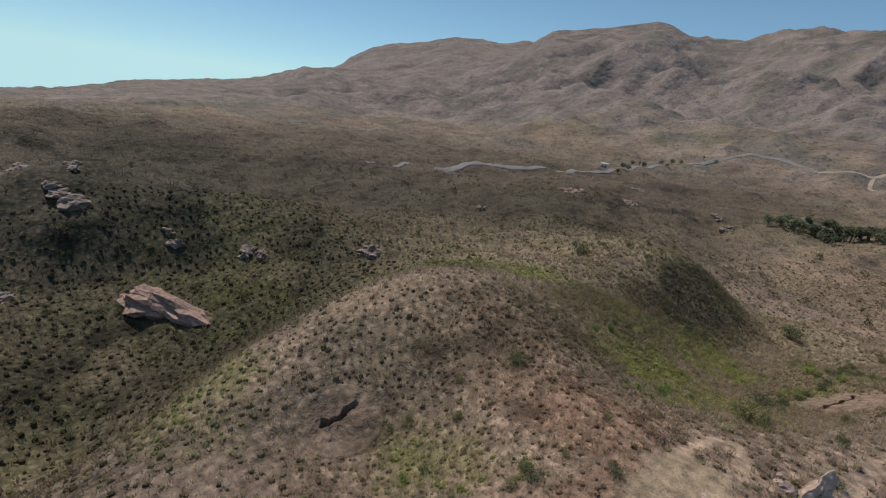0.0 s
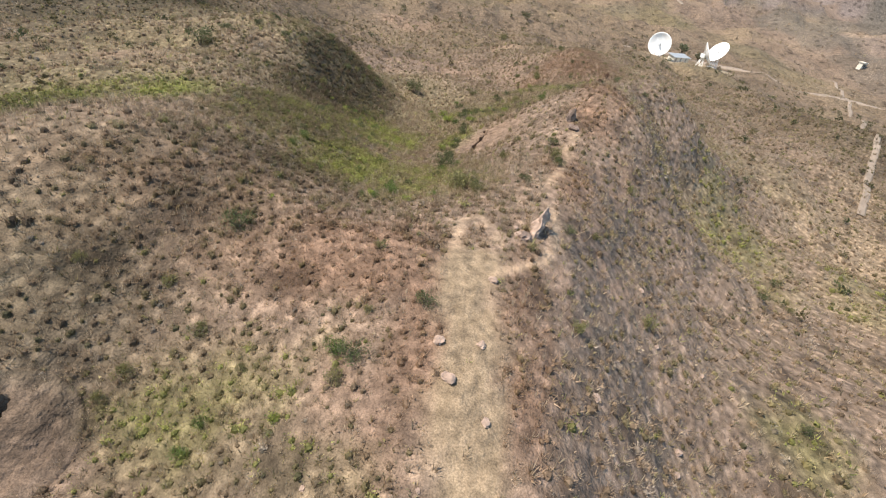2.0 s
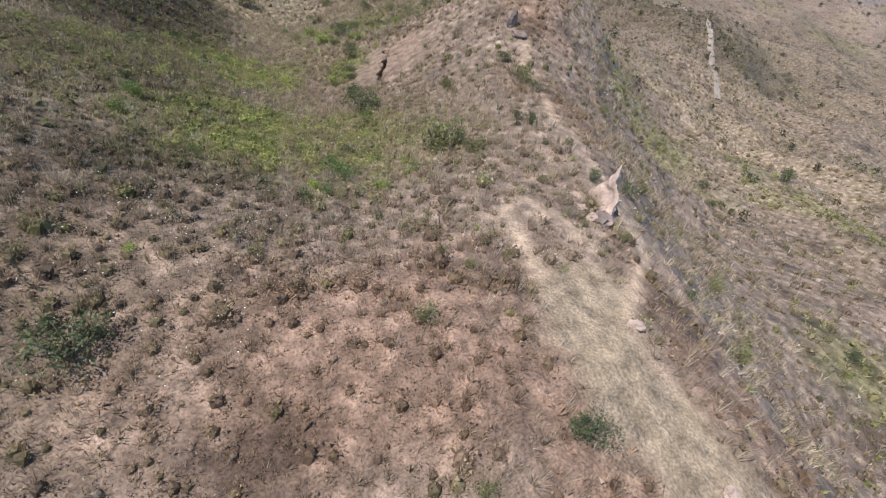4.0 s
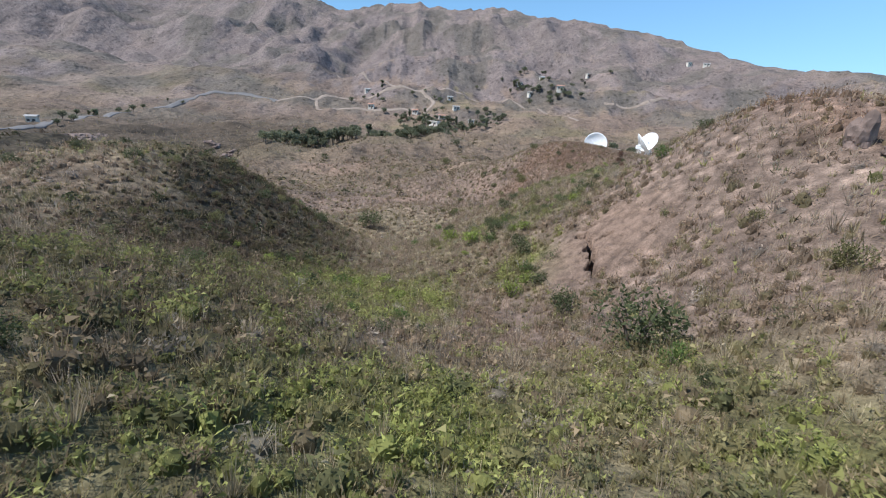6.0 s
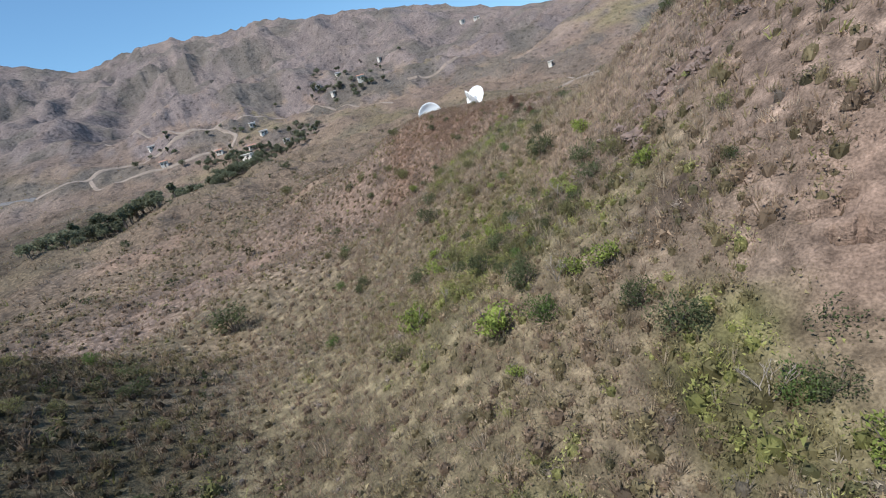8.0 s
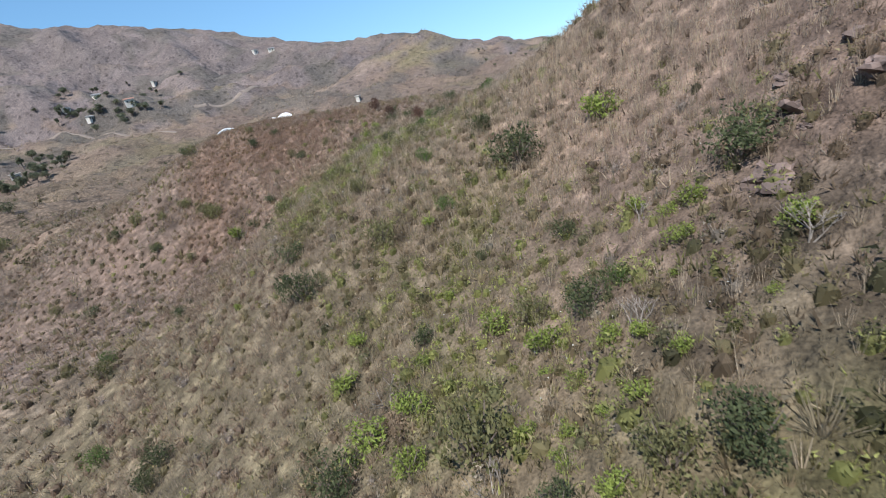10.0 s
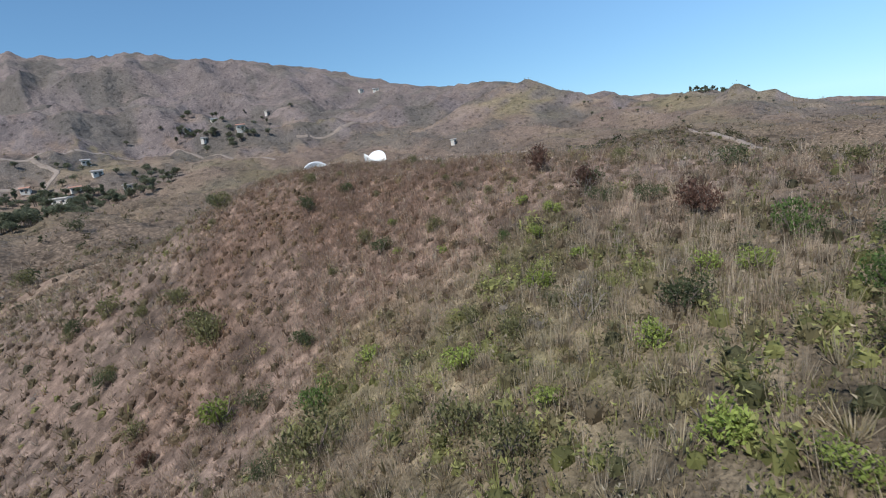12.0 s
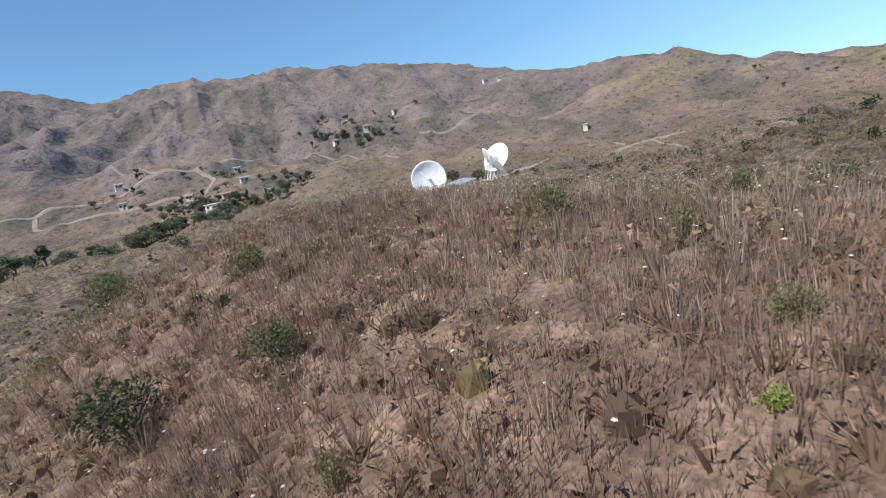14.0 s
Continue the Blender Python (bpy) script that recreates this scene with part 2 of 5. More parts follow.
def cover(x, y):
    """How far each kind of cover, and a darker tone, holds at x, y: 0 to 1."""
    rag = (fbm(x, y, 1.6, 3, 51) - 0.5) * 2.0
    dirt = 1 - smooth(1.15, 1.95, line_distance(x, y, DIRT) + rag)
    trail = 1 - smooth(0.2, 0.45, np.minimum(line_distance(x, y, TRAIL), line_distance(x, y, LOOP)) + rag * 0.08)
    pad = oval(x, y, 96, 189, 25, 9, 24, 0.25)
    lush = np.maximum.reduce([oval(x, y, 3, 2, 9, 9, 0, 0.25), 0.8 * oval(x, y, 0, 20, 4, 10, -15), oval(x, y, -25, 2, 14, 7, 25), 0.8 * oval(x, y, -4, 25, 4.5, 11, 10), oval(x, y, 13, 43, 13, 3.5, 40, 0.35), 0.9 * oval(x, y, 8.5, 23, 2.5, 4),
                              0.9 * oval(x, y, 26.5, 61.5, 6, 7, 0, 0.3), 0.7 * oval(x, y, 9, 38, 4, 5), 0.45 * oval(x, y, -32, -48, 10, 9), oval(x, y, -46, -24, 9, 14, -35)])
    some = np.maximum.reduce([oval(x, y, -7, 10, 8, 13), oval(x, y, 51, 25, 9, 13), oval(x, y, 39, -14, 4, 5), oval(x, y, 1.5, -25, 6, 4), oval(x, y, 7, -27, 3, 2), oval(x, y, -14, -35, 8, 6), oval(x, y, 17, 50, 6, 6),
                              oval(x, y, 12, 40, 7, 9), oval(x, y, 23, 56, 8, 9, -30), oval(x, y, 24.5, 67, 5, 4), oval(x, y, -60, -30, 24, 20), oval(x, y, 66, 12, 6, 16)])
    green = np.maximum(lush, 0.55 * some)
    mott = smooth(0.28, 0.62, fbm(x, y, 4.5, 4, 52))
    green = green * (0.45 + 0.55 * mott)
    # dark: patches where ground and scrub are toned darker
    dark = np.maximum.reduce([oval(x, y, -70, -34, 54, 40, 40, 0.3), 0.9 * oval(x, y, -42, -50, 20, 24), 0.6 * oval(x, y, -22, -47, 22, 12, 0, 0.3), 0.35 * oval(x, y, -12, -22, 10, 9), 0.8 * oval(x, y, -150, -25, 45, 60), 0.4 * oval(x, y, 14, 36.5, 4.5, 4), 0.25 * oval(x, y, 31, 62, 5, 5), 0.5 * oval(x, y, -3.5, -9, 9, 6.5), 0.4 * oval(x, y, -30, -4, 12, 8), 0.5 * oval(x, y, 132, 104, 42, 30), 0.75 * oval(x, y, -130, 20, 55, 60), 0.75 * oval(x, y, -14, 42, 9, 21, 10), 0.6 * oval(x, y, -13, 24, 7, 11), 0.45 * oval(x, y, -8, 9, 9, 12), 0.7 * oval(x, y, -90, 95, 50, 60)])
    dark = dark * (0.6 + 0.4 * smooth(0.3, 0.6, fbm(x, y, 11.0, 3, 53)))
    pink = np.maximum.reduce([oval(x, y, 12.3, 22.2, 3.2, 4.5, -20), oval(x, y, -35, 20, 6, 6), oval(x, y, 8.2, -23, 2.5, 4.5), oval(x, y, 21.6, -7, 3, 5), oval(x, y, 25.6, 5.7, 3, 6), oval(x, y, 18.3, -14, 2, 4), 0.5 * oval(x, y, 7, -14, 4, 2.5), 0.8 * oval(x, y, 18.5, 34.5, 5, 4.5),
                              oval(x, y, 17.5, 88, 4, 8), oval(x, y, -2, 93, 14, 6), 0.45 * oval(x, y, 34.3, 76, 2.4, 2), 0.62 * oval(x, y, 12.5, 41, 7, 6), oval(x, y, 111, 56, 3, 13, -35), oval(x, y, -22, 140, 14, 7), oval(x, y, 10, 120, 10, 5), 0.8 * oval(x, y, -18, -20, 6, 4)])
    pink = pink * smooth(0.3, 0.7, fbm(x, y, 2.2, 3, 55) + 0.12)
    straw = np.maximum.reduce([0.9 * oval(x, y, 25, 46, 6, 10, -35), 0.5 * oval(x, y, 20, 52, 6, 6), 0.4 * oval(x, y, 28, 71, 5, 5), 0.85 * oval(x, y, 32, 62.5, 3, 3), 0.6 * oval(x, y, 27.5, 60, 3, 5), 0.5 * oval(x, y, 22, 63, 3, 4), 0.5 * oval(x, y, -22, -18, 10, 8), 0.6 * oval(x, y, 16, 4, 4, 9), 0.4 * oval(x, y, -16, -4, 8, 5)])
    return dirt, trail, pad, green, dark, pink, straw


def rusty(x, y):
    """Where the low growth is a dried red-brown."""
    r = np.maximum.reduce([oval(x, y, 5, -15.5, 8, 4), oval(x, y, 15.4, -19, 1.7, 8), oval(x, y, 19.5, 2, 3, 9), oval(x, y, 24, 21, 4, 7), 0.9 * oval(x, y, 31, 80, 13, 13), oval(x, y, 10, -20, 1.5, 8), 0.6 * oval(x, y, -4, -14, 9, 5)])
    return r * (0.5 + 0.5 * smooth(0.3, 0.6, fbm(x, y, 5.0, 3, 56)))


def mix(a, b, w):
    return a * (1 - w[..., None]) + np.array(b) * w[..., None]


def soil_colour(x, y, slope):
    dirt, trail, pad, green, dark, pink, straw = cover(x, y)
    n = fbm(x, y, 40.0, 4, 61)
    m = fbm(x, y, 7.0, 3, 62)
    far = smooth(200, 420, np.hypot(x, y - 60))
    c = np.zeros(np.shape(x) + (3,)) + np.array((0.215, 0.156, 0.12))
    c = mix(c, (0.32, 0.24, 0.155), smooth(0.45, 0.72, n) * 0.6)
    c = mix(c, (0.19, 0.165, 0.085), smooth(0.52, 0.75, fbm(x, y, 55.0, 3, 63)) * 0.7)
    c = mix(c, (0.27, 0.195, 0.145), smooth(0.5, 0.8, m) * 0.45)
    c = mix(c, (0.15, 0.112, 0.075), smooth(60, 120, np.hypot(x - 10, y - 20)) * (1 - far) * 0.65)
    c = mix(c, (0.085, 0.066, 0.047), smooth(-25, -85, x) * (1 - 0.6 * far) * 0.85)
    c = mix(c, (0.145, 0.15, 0.045), green**1.15)
    c = mix(c, (0.195, 0.118, 0.08), rusty(x, y) * 0.7)
    c = mix(c, (0.17, 0.122, 0.10), oval(x, y, 20, 50, 14, 16, -35) * 0.6)
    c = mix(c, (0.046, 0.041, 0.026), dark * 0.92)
    c = mix(c, (0.29, 0.205, 0.145), straw * 0.6)
    c = mix(c, (0.225, 0.152, 0.112), pink * 0.65)
    rock = np.clip(smooth(0.42, 0.75, slope) * far + 0.75 * smooth(420, 700, np.hypot(x, y)), 0, 1)
    c = mix(c, (0.195, 0.16, 0.15), rock * 0.9)
    c = mix(c, (0.27, 0.21, 0.178), smooth(0.55, 0.75, fbm(x, y, 70.0, 5, 64)) * far * 0.45)
    c = mix(c, (0.13, 0.115, 0.095), smooth(0.5, 0.62, fbm(x + 300, y, 45.0, 5, 65)) * far * 0.75)
    c = mix(c, (0.5, 0.41, 0.29), pad * 0.7)
    c = mix(c, (0.20, 0.15, 0.102), dirt)
    c = mix(c, (0.32, 0.235, 0.16), trail * 0.6)
    bare = np.clip(dirt + trail + pad * 0.6 + pink * 0.5, 0, 1)
    return np.concatenate([c, (1 - bare)[..., None]], -1)


# ---- materials ----
def material(name):
    m = bpy.data.materials.new(name)
    m.use_nodes = True
    return m, m.node_tree.nodes, m.node_tree.links, m.node_tree.nodes["Principled BSDF"]


def ramp(n, lo, hi, a, b):
    r = n.new("ShaderNodeMapRange")
    for key, value in (("From Min", lo), ("From Max", hi), ("To Min", a), ("To Max", b)):
        r.inputs[key].default_value = value
    return r


def mathn(n, op, value=None):
    r = n.new("ShaderNodeMath")
    r.operation = op
    if value is not None:
        r.inputs[1].default_value = value
    return r


def noise_tex(n, l, coord, scale, detail=5.0):
    t = n.new("ShaderNodeTexNoise")
    t.inputs["Scale"].default_value, t.inputs["Detail"].default_value = scale, detail
    l.new(coord, t.inputs["Vector"])
    return t


def scaled(n, l, colour, factor):
    """colour times factor, as a socket."""
    v = n.new("ShaderNodeVectorMath")
    v.operation = "SCALE"
    l.new(colour, v.inputs[0])
    l.new(factor, v.inputs["Scale"])
    return v.outputs["Vector"]


def ground_material():
    m, n, l, b = material("dry_hillside")
    at = n.new("ShaderNodeAttribute")
    at.attribute_name = "cover"
    co = n.new("ShaderNodeTexCoord").outputs["Object"]
    fine = ramp(n, 0.3, 0.7, 0.62, 1.38)
    l.new(noise_tex(n, l, co, 1.7, 8.0).outputs["Fac"], fine.inputs["Value"])
    tufts = n.new("ShaderNodeTexVoronoi")
    tufts.inputs["Scale"].default_value = 1.25
    l.new(co, tufts.inputs["Vector"])
    # shade between tufts, put into the colour as darker gaps
    tuft_shade = ramp(n, 0.1, 0.6, 1.15, 0.62)
    l.new(tufts.outputs["Distance"], tuft_shade.inputs["Value"])
    dots = n.new("ShaderNodeTexVoronoi")
    dots.inputs["Scale"].default_value, dots.inputs["Randomness"].default_value = 0.17, 1.0
    l.new(co, dots.inputs["Vector"])
    dot = ramp(n, 0.16, 0.34, 0.55, 1.04)
    l.new(dots.outputs["Distance"], dot.inputs["Value"])
    both = mathn(n, "MULTIPLY")
    l.new(tuft_shade.outputs["Result"], both.inputs[0])
    l.new(dot.outputs["Result"], both.inputs[1])
    veg = n.new("ShaderNodeMix")
    veg.inputs["A"].default_value = 1.0
    l.new(at.outputs["Alpha"], veg.inputs["Factor"])
    l.new(both.outputs["Value"], veg.inputs["B"])
    total = mathn(n, "MULTIPLY")
    l.new(veg.outputs["Result"], total.inputs[0])
    l.new(fine.outputs["Result"], total.inputs[1])
    b.inputs["Roughness"].default_value = 0.95
    b.inputs["Specular IOR Level"].default_value = 0.15
    crumbs = ramp(n, 0.35, 0.65, 0.72, 1.28)
    l.new(noise_tex(n, l, co, 14.0, 6.0).outputs["Fac"], crumbs.inputs["Value"])
    slopes = ramp(n, 0.35, 0.65, 0.84, 1.16)
    l.new(noise_tex(n, l, co, 0.045, 9.0).outputs["Fac"], slopes.inputs["Value"])
    k1, k2 = mathn(n, "MULTIPLY"), mathn(n, "MULTIPLY")
    l.new(crumbs.outputs["Result"], k1.inputs[0])
    l.new(slopes.outputs["Result"], k1.inputs[1])
    l.new(k1.outputs["Value"], k2.inputs[0])
    l.new(total.outputs["Value"], k2.inputs[1])
    l.new(scaled(n, l, at.outputs["Color"], k2.outputs["Value"]), b.inputs["Base Color"])
    grains = noise_tex(n, l, co, 7.0, 8.0)
    rocks = noise_tex(n, l, co, 0.075, 10.0)
    far = n.new("ShaderNodeBump")
    far.inputs["Strength"].default_value, far.inputs["Distance"].default_value = 0.85, 7.0
    l.new(rocks.outputs["Fac"], far.inputs["Height"])
    ribs = noise_tex(n, l, co, 0.011, 11.0)
    ribs.noise_type = "RIDGED_MULTIFRACTAL"
    size = n.new("ShaderNodeVectorMath")
    size.operation = "LENGTH"
    l.new(co, size.inputs[0])
    away = ramp(n, 260.0, 620.0, 0.0, 1.0)
    l.new(size.outputs["Value"], away.inputs["Value"])
    worn = mathn(n, "MULTIPLY")
    l.new(ribs.outputs["Fac"], worn.inputs[0])
    l.new(away.outputs["Result"], worn.inputs[1])
    steep = n.new("ShaderNodeBump")
    steep.inputs["Strength"].default_value, steep.inputs["Distance"].default_value = 0.9, 22.0
    l.new(worn.outputs["Value"], steep.inputs["Height"])
    l.new(far.outputs["Normal"], steep.inputs["Normal"])
    bump = n.new("ShaderNodeBump")
    bump.inputs["Strength"].default_value, bump.inputs["Distance"].default_value = 0.7, 0.12
    l.new(grains.outputs["Fac"], bump.inputs["Height"])
    l.new(steep.outputs["Normal"], bump.inputs["Normal"])
    l.new(bump.outputs["Normal"], b.inputs["Normal"])
    return m


def leaf_material(name, colour=None, glow=0.42, spread=0.33):
    """Leaves and stalks: colour from the mesh's own tint, or one colour varied leaf by leaf."""
    m, n, l, b = material(name)
    b.inputs["Roughness"].default_value = 0.75
    b.inputs["Specular IOR Level"].default_value = 0.2
    if colour is None:
        at = n.new("ShaderNodeAttribute")
        at.attribute_name = "tint"
        base = at.outputs["Color"]
    else:
        rgb = n.new("ShaderNodeRGB")
        rgb.outputs[0].default_value = (*colour, 1)
        base = rgb.outputs[0]
    geo, info = n.new("ShaderNodeNewGeometry"), n.new("ShaderNodeObjectInfo")
    one = ramp(n, 0, 1, 1 - spread, 1 + spread)
    l.new(geo.outputs["Random Per Island"], one.inputs["Value"])
    two = ramp(n, 0, 1, 0.8, 1.2)
    l.new(info.outputs["Random"], two.inputs["Value"])
    k = mathn(n, "MULTIPLY")
    l.new(one.outputs["Result"], k.inputs[0])
    l.new(two.outputs["Result"], k.inputs[1])
    col = scaled(n, l, base, k.outputs["Value"])
    l.new(col, b.inputs["Base Color"])
    tr = n.new("ShaderNodeBsdfTranslucent")
    l.new(col, tr.inputs["Color"])
    ms = n.new("ShaderNodeMixShader")
    ms.inputs[0].default_value = glow
    l.new(b.outputs[0], ms.inputs[1])
    l.new(tr.outputs[0], ms.inputs[2])
    l.new(ms.outputs[0], n["Material Output"].inputs["Surface"])
    return m


def solid(name, colour, rough=0.8, scale=2.0, vary=0.25, metal=0.0, bump=0.0):
    m, n, l, b = material(name)
    co = n.new("ShaderNodeTexCoord").outputs["Object"]
    rgb = n.new("ShaderNodeRGB")
    rgb.outputs[0].default_value = (*colour, 1)
    a, c = noise_tex(n, l, co, scale, 8.0), noise_tex(n, l, co, scale * 0.17, 4.0)
    r1, r2 = ramp(n, 0.3, 0.7, 1 - vary, 1 + vary), ramp(n, 0.3, 0.7, 1 - vary * 0.7, 1 + vary * 0.7)
    l.new(a.outputs["Fac"], r1.inputs["Value"])
    l.new(c.outputs["Fac"], r2.inputs["Value"])
    k = mathn(n, "MULTIPLY")
    l.new(r1.outputs["Result"], k.inputs[0])
    l.new(r2.outputs["Result"], k.inputs[1])
    l.new(scaled(n, l, rgb.outputs[0], k.outputs["Value"]), b.inputs["Base Color"])
    b.inputs["Roughness"].default_value, b.inputs["Metallic"].default_value = rough, metal
    if bump:
        bp = n.new("ShaderNodeBump")
        bp.inputs["Strength"].default_value, bp.inputs["Distance"].default_value = 0.8, bump
        l.new(a.outputs["Fac"], bp.inputs["Height"])
        l.new(bp.outputs["Normal"], b.inputs["Normal"])
    return m


GROUND = ground_material()
SCRUB = leaf_material("scrub")
WHITE = solid("white_paint", (0.92, 0.92, 0.91), 0.45, 0.6, 0.05)
STEEL = solid("galvanised_steel", (0.55, 0.55, 0.54), 0.4, 3.0, 0.12, 0.6)
CONCRETE = solid("concrete", (0.42, 0.39, 0.34), 0.9, 1.5, 0.2, 0, 0.02)
PANEL = solid("dark_blue_panel", (0.16, 0.18, 0.22), 0.25, 1.0, 0.1)
ROCK_PINK = solid("pinkish_sandstone", (0.34, 0.245, 0.195), 0.92, 2.2, 0.35, 0, 0.12)
ROCK_FLANK = solid("pale_brown_flank_rock", (0.24, 0.155, 0.118), 0.95, 1.8, 0.4, 0, 0.12)
ROCK_BROWN = solid("brown_rock", (0.17, 0.122, 0.10), 0.92, 1.6, 0.4, 0, 0.15)
ASPHALT = solid("pale_worn_asphalt", (0.125, 0.117, 0.112), 0.9, 0.3, 0.15)
EARTH = solid("packed_earth", (0.225, 0.178, 0.14), 0.95, 0.5, 0.2)
BARK = solid("grey_brown_bark", (0.16, 0.125, 0.1), 0.9, 6.0, 0.35, 0, 0.02)
DEADWOOD = solid("bleached_dead_wood", (0.28, 0.24, 0.20), 0.85, 8.0, 0.3, 0, 0.01)
PLASTER = solid("pale_plaster", (0.62, 0.57, 0.49), 0.9, 0.7, 0.1)
TERRACOTTA = solid("terracotta_tile", (0.36, 0.19, 0.13), 0.85, 2.0, 0.25, 0, 0.03)
GREYROOF = solid("grey_shingle", (0.30, 0.285, 0.27), 0.9, 2.0, 0.2, 0, 0.03)
GLASS = solid("dark_window_glass", (0.03, 0.032, 0.035), 0.35, 1.0, 0.1)
LEAF_DARK = leaf_material("dark_green_leaves", (0.095, 0.11, 0.05))
LEAF_GREEN = leaf_material("green_leaves", (0.12, 0.17, 0.05))
LEAF_BRIGHT = leaf_material("bright_yellow_green_leaves", (0.25, 0.295, 0.07))
LEAF_OLIVE = leaf_material("olive_twigs", (0.19, 0.18, 0.08))
LEAF_RED = leaf_material("rust_brown_twigs", (0.15, 0.088, 0.062))
LEAF_TREE = leaf_material("tree_leaves", (0.14, 0.148, 0.09))


# ---- mesh helpers ----
def mesh_object(name, verts, faces, mat, tint=None, smoothed=False):
    me = bpy.data.meshes.new(name)
    verts, faces = np.asarray(verts, np.float32), np.asarray(faces, np.int32)
    k = faces.shape[1]
    me.vertices.add(len(verts))
    me.vertices.foreach_set("co", verts.ravel())
    me.loops.add(faces.size)
    me.loops.foreach_set("vertex_index", faces.ravel())
    me.polygons.add(len(faces))
    me.polygons.foreach_set("loop_start", np.arange(len(faces), dtype=np.int32) * k)
    if smoothed:
        me.polygons.foreach_set("use_smooth", np.ones(len(faces), bool))
    if tint is not None:
        a = me.attributes.new(tint[0], "FLOAT_COLOR", "POINT")
        a.data.foreach_set("color", np.asarray(tint[1], np.float32).ravel())
    me.update()
    me.validate()
    me.materials.append(mat)
    return me


def part(name, bm, mat, parent, label="", soft=False):
    me = bm
    if isinstance(bm, bmesh.types.BMesh):
        me = bpy.data.meshes.new(name)
        bm.to_mesh(me)
        bm.free()
        me.materials.append(mat)
    if soft:
        me.polygons.foreach_set("use_smooth", np.ones(len(me.polygons), bool))
    ob = new(name, me)
    ob.parent = parent
    return tagged(ob, label)


def empty(name, m, label, category, group=""):
    ob = new(name)
    ob.matrix_world = m
    ob.empty_display_size = 0.2
    return tagged(ob, label, category, group)


def box(bm, size, at, turn=0.0, tilt=None):
    g = bmesh.ops.create_cube(bm, size=1.0)["verts"]
    bmesh.ops.scale(bm, vec=size, verts=g)
    m = Matrix.Translation(at) @ Matrix.Rotation(radians(turn), 4, "Z")
    if tilt:
        m = m @ Matrix.Rotation(radians(tilt), 4, "X")
    bmesh.ops.transform(bm, matrix=m, verts=g)
    return g


def rod(bm, a, b, r0, r1=None, sides=6):
    a, b = Vector(a), Vector(b)
    g = bmesh.ops.create_cone(bm, cap_ends=True, segments=sides, radius1=r0, radius2=r0 if r1 is None else r1, depth=(b - a).length)["verts"]
    turn = (b - a).to_track_quat("Z", "Y").to_matrix().to_4x4()
    bmesh.ops.transform(bm, matrix=Matrix.Translation((a + b) / 2) @ turn, verts=g)


# ---- the ground ----
def spaced(lo, hi, step, low, high, grow_low, grow_high):
    out, s = [hi], step
    while out[-1] < high:
        s *= grow_high
        out.append(out[-1] + s)
    down, s = [lo], step
    while down[-1] > low:
        s *= grow_low
        down.append(down[-1] - s)
    return np.array(down[:0:-1] + list(np.arange(lo, hi, step)) + out)


XS = spaced(-36, 46, 0.85, -4700, 4700, 1.023, 1.025)
YS = spaced(-44, 96, 0.85, -4700, 4700, 1.045, 1.02)
GX, GY = np.meshgrid(XS, YS)
GZ = land(GX, GY)


def on_ground(x, y):
    """Height of the ground sheet itself."""
    x, y = np.asarray(x, float), np.asarray(y, float)
    i = np.clip(np.searchsorted(XS, x) - 1, 0, len(XS) - 2)
    j = np.clip(np.searchsorted(YS, y) - 1, 0, len(YS) - 2)
    u, v = (x - XS[i]) / (XS[i + 1] - XS[i]), (y - YS[j]) / (YS[j + 1] - YS[j])
    return (GZ[j, i] * (1 - u) + GZ[j, i + 1] * u) * (1 - v) + (GZ[j + 1, i] * (1 - u) + GZ[j + 1, i + 1] * u) * v


def zg(x, y):
    return float(on_ground(np.array([x]), np.array([y]))[0])


def build_ground():
    nx, ny = len(XS), len(YS)
    dzx, dzy = np.gradient(GZ, XS, axis=1), np.gradient(GZ, YS, axis=0)
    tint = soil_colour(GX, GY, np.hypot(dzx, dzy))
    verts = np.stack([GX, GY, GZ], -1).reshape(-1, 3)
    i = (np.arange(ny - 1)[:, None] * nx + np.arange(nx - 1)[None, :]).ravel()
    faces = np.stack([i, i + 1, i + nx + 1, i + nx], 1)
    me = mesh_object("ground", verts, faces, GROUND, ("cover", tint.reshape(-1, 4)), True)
    tagged(new("ground", me), "dry brown hillside of scrub, grass and bare earth", "ground", kind="structure")


build_ground()


# ---- low growth that nobody could count ----
TINTS = np.array([(0.265, 0.182, 0.128), (0.44, 0.35, 0.255), (0.225, 0.19, 0.09), (0.29, 0.31, 0.08), (0.085, 0.095, 0.042), (0.40, 0.335, 0.29)])


def choose(rng, weights):
    w = np.cumsum(weights, 1)
    return (rng.random(len(w))[:, None] * w[:, -1:] > w).sum(1)


def scatter(rng, cell, near, far, box_, path):
    x0, y0, x1, y1 = box_
    gx, gy = np.meshgrid(np.arange(x0, x1, cell), np.arange(y0, y1, cell))
    x = gx.ravel() + rng.random(gx.size) * cell
    y = gy.ravel() + rng.random(gx.size) * cell
    d = line_distance(x, y, path)
    k = (d >= near) & (d < far)
    return x[k], y[k]


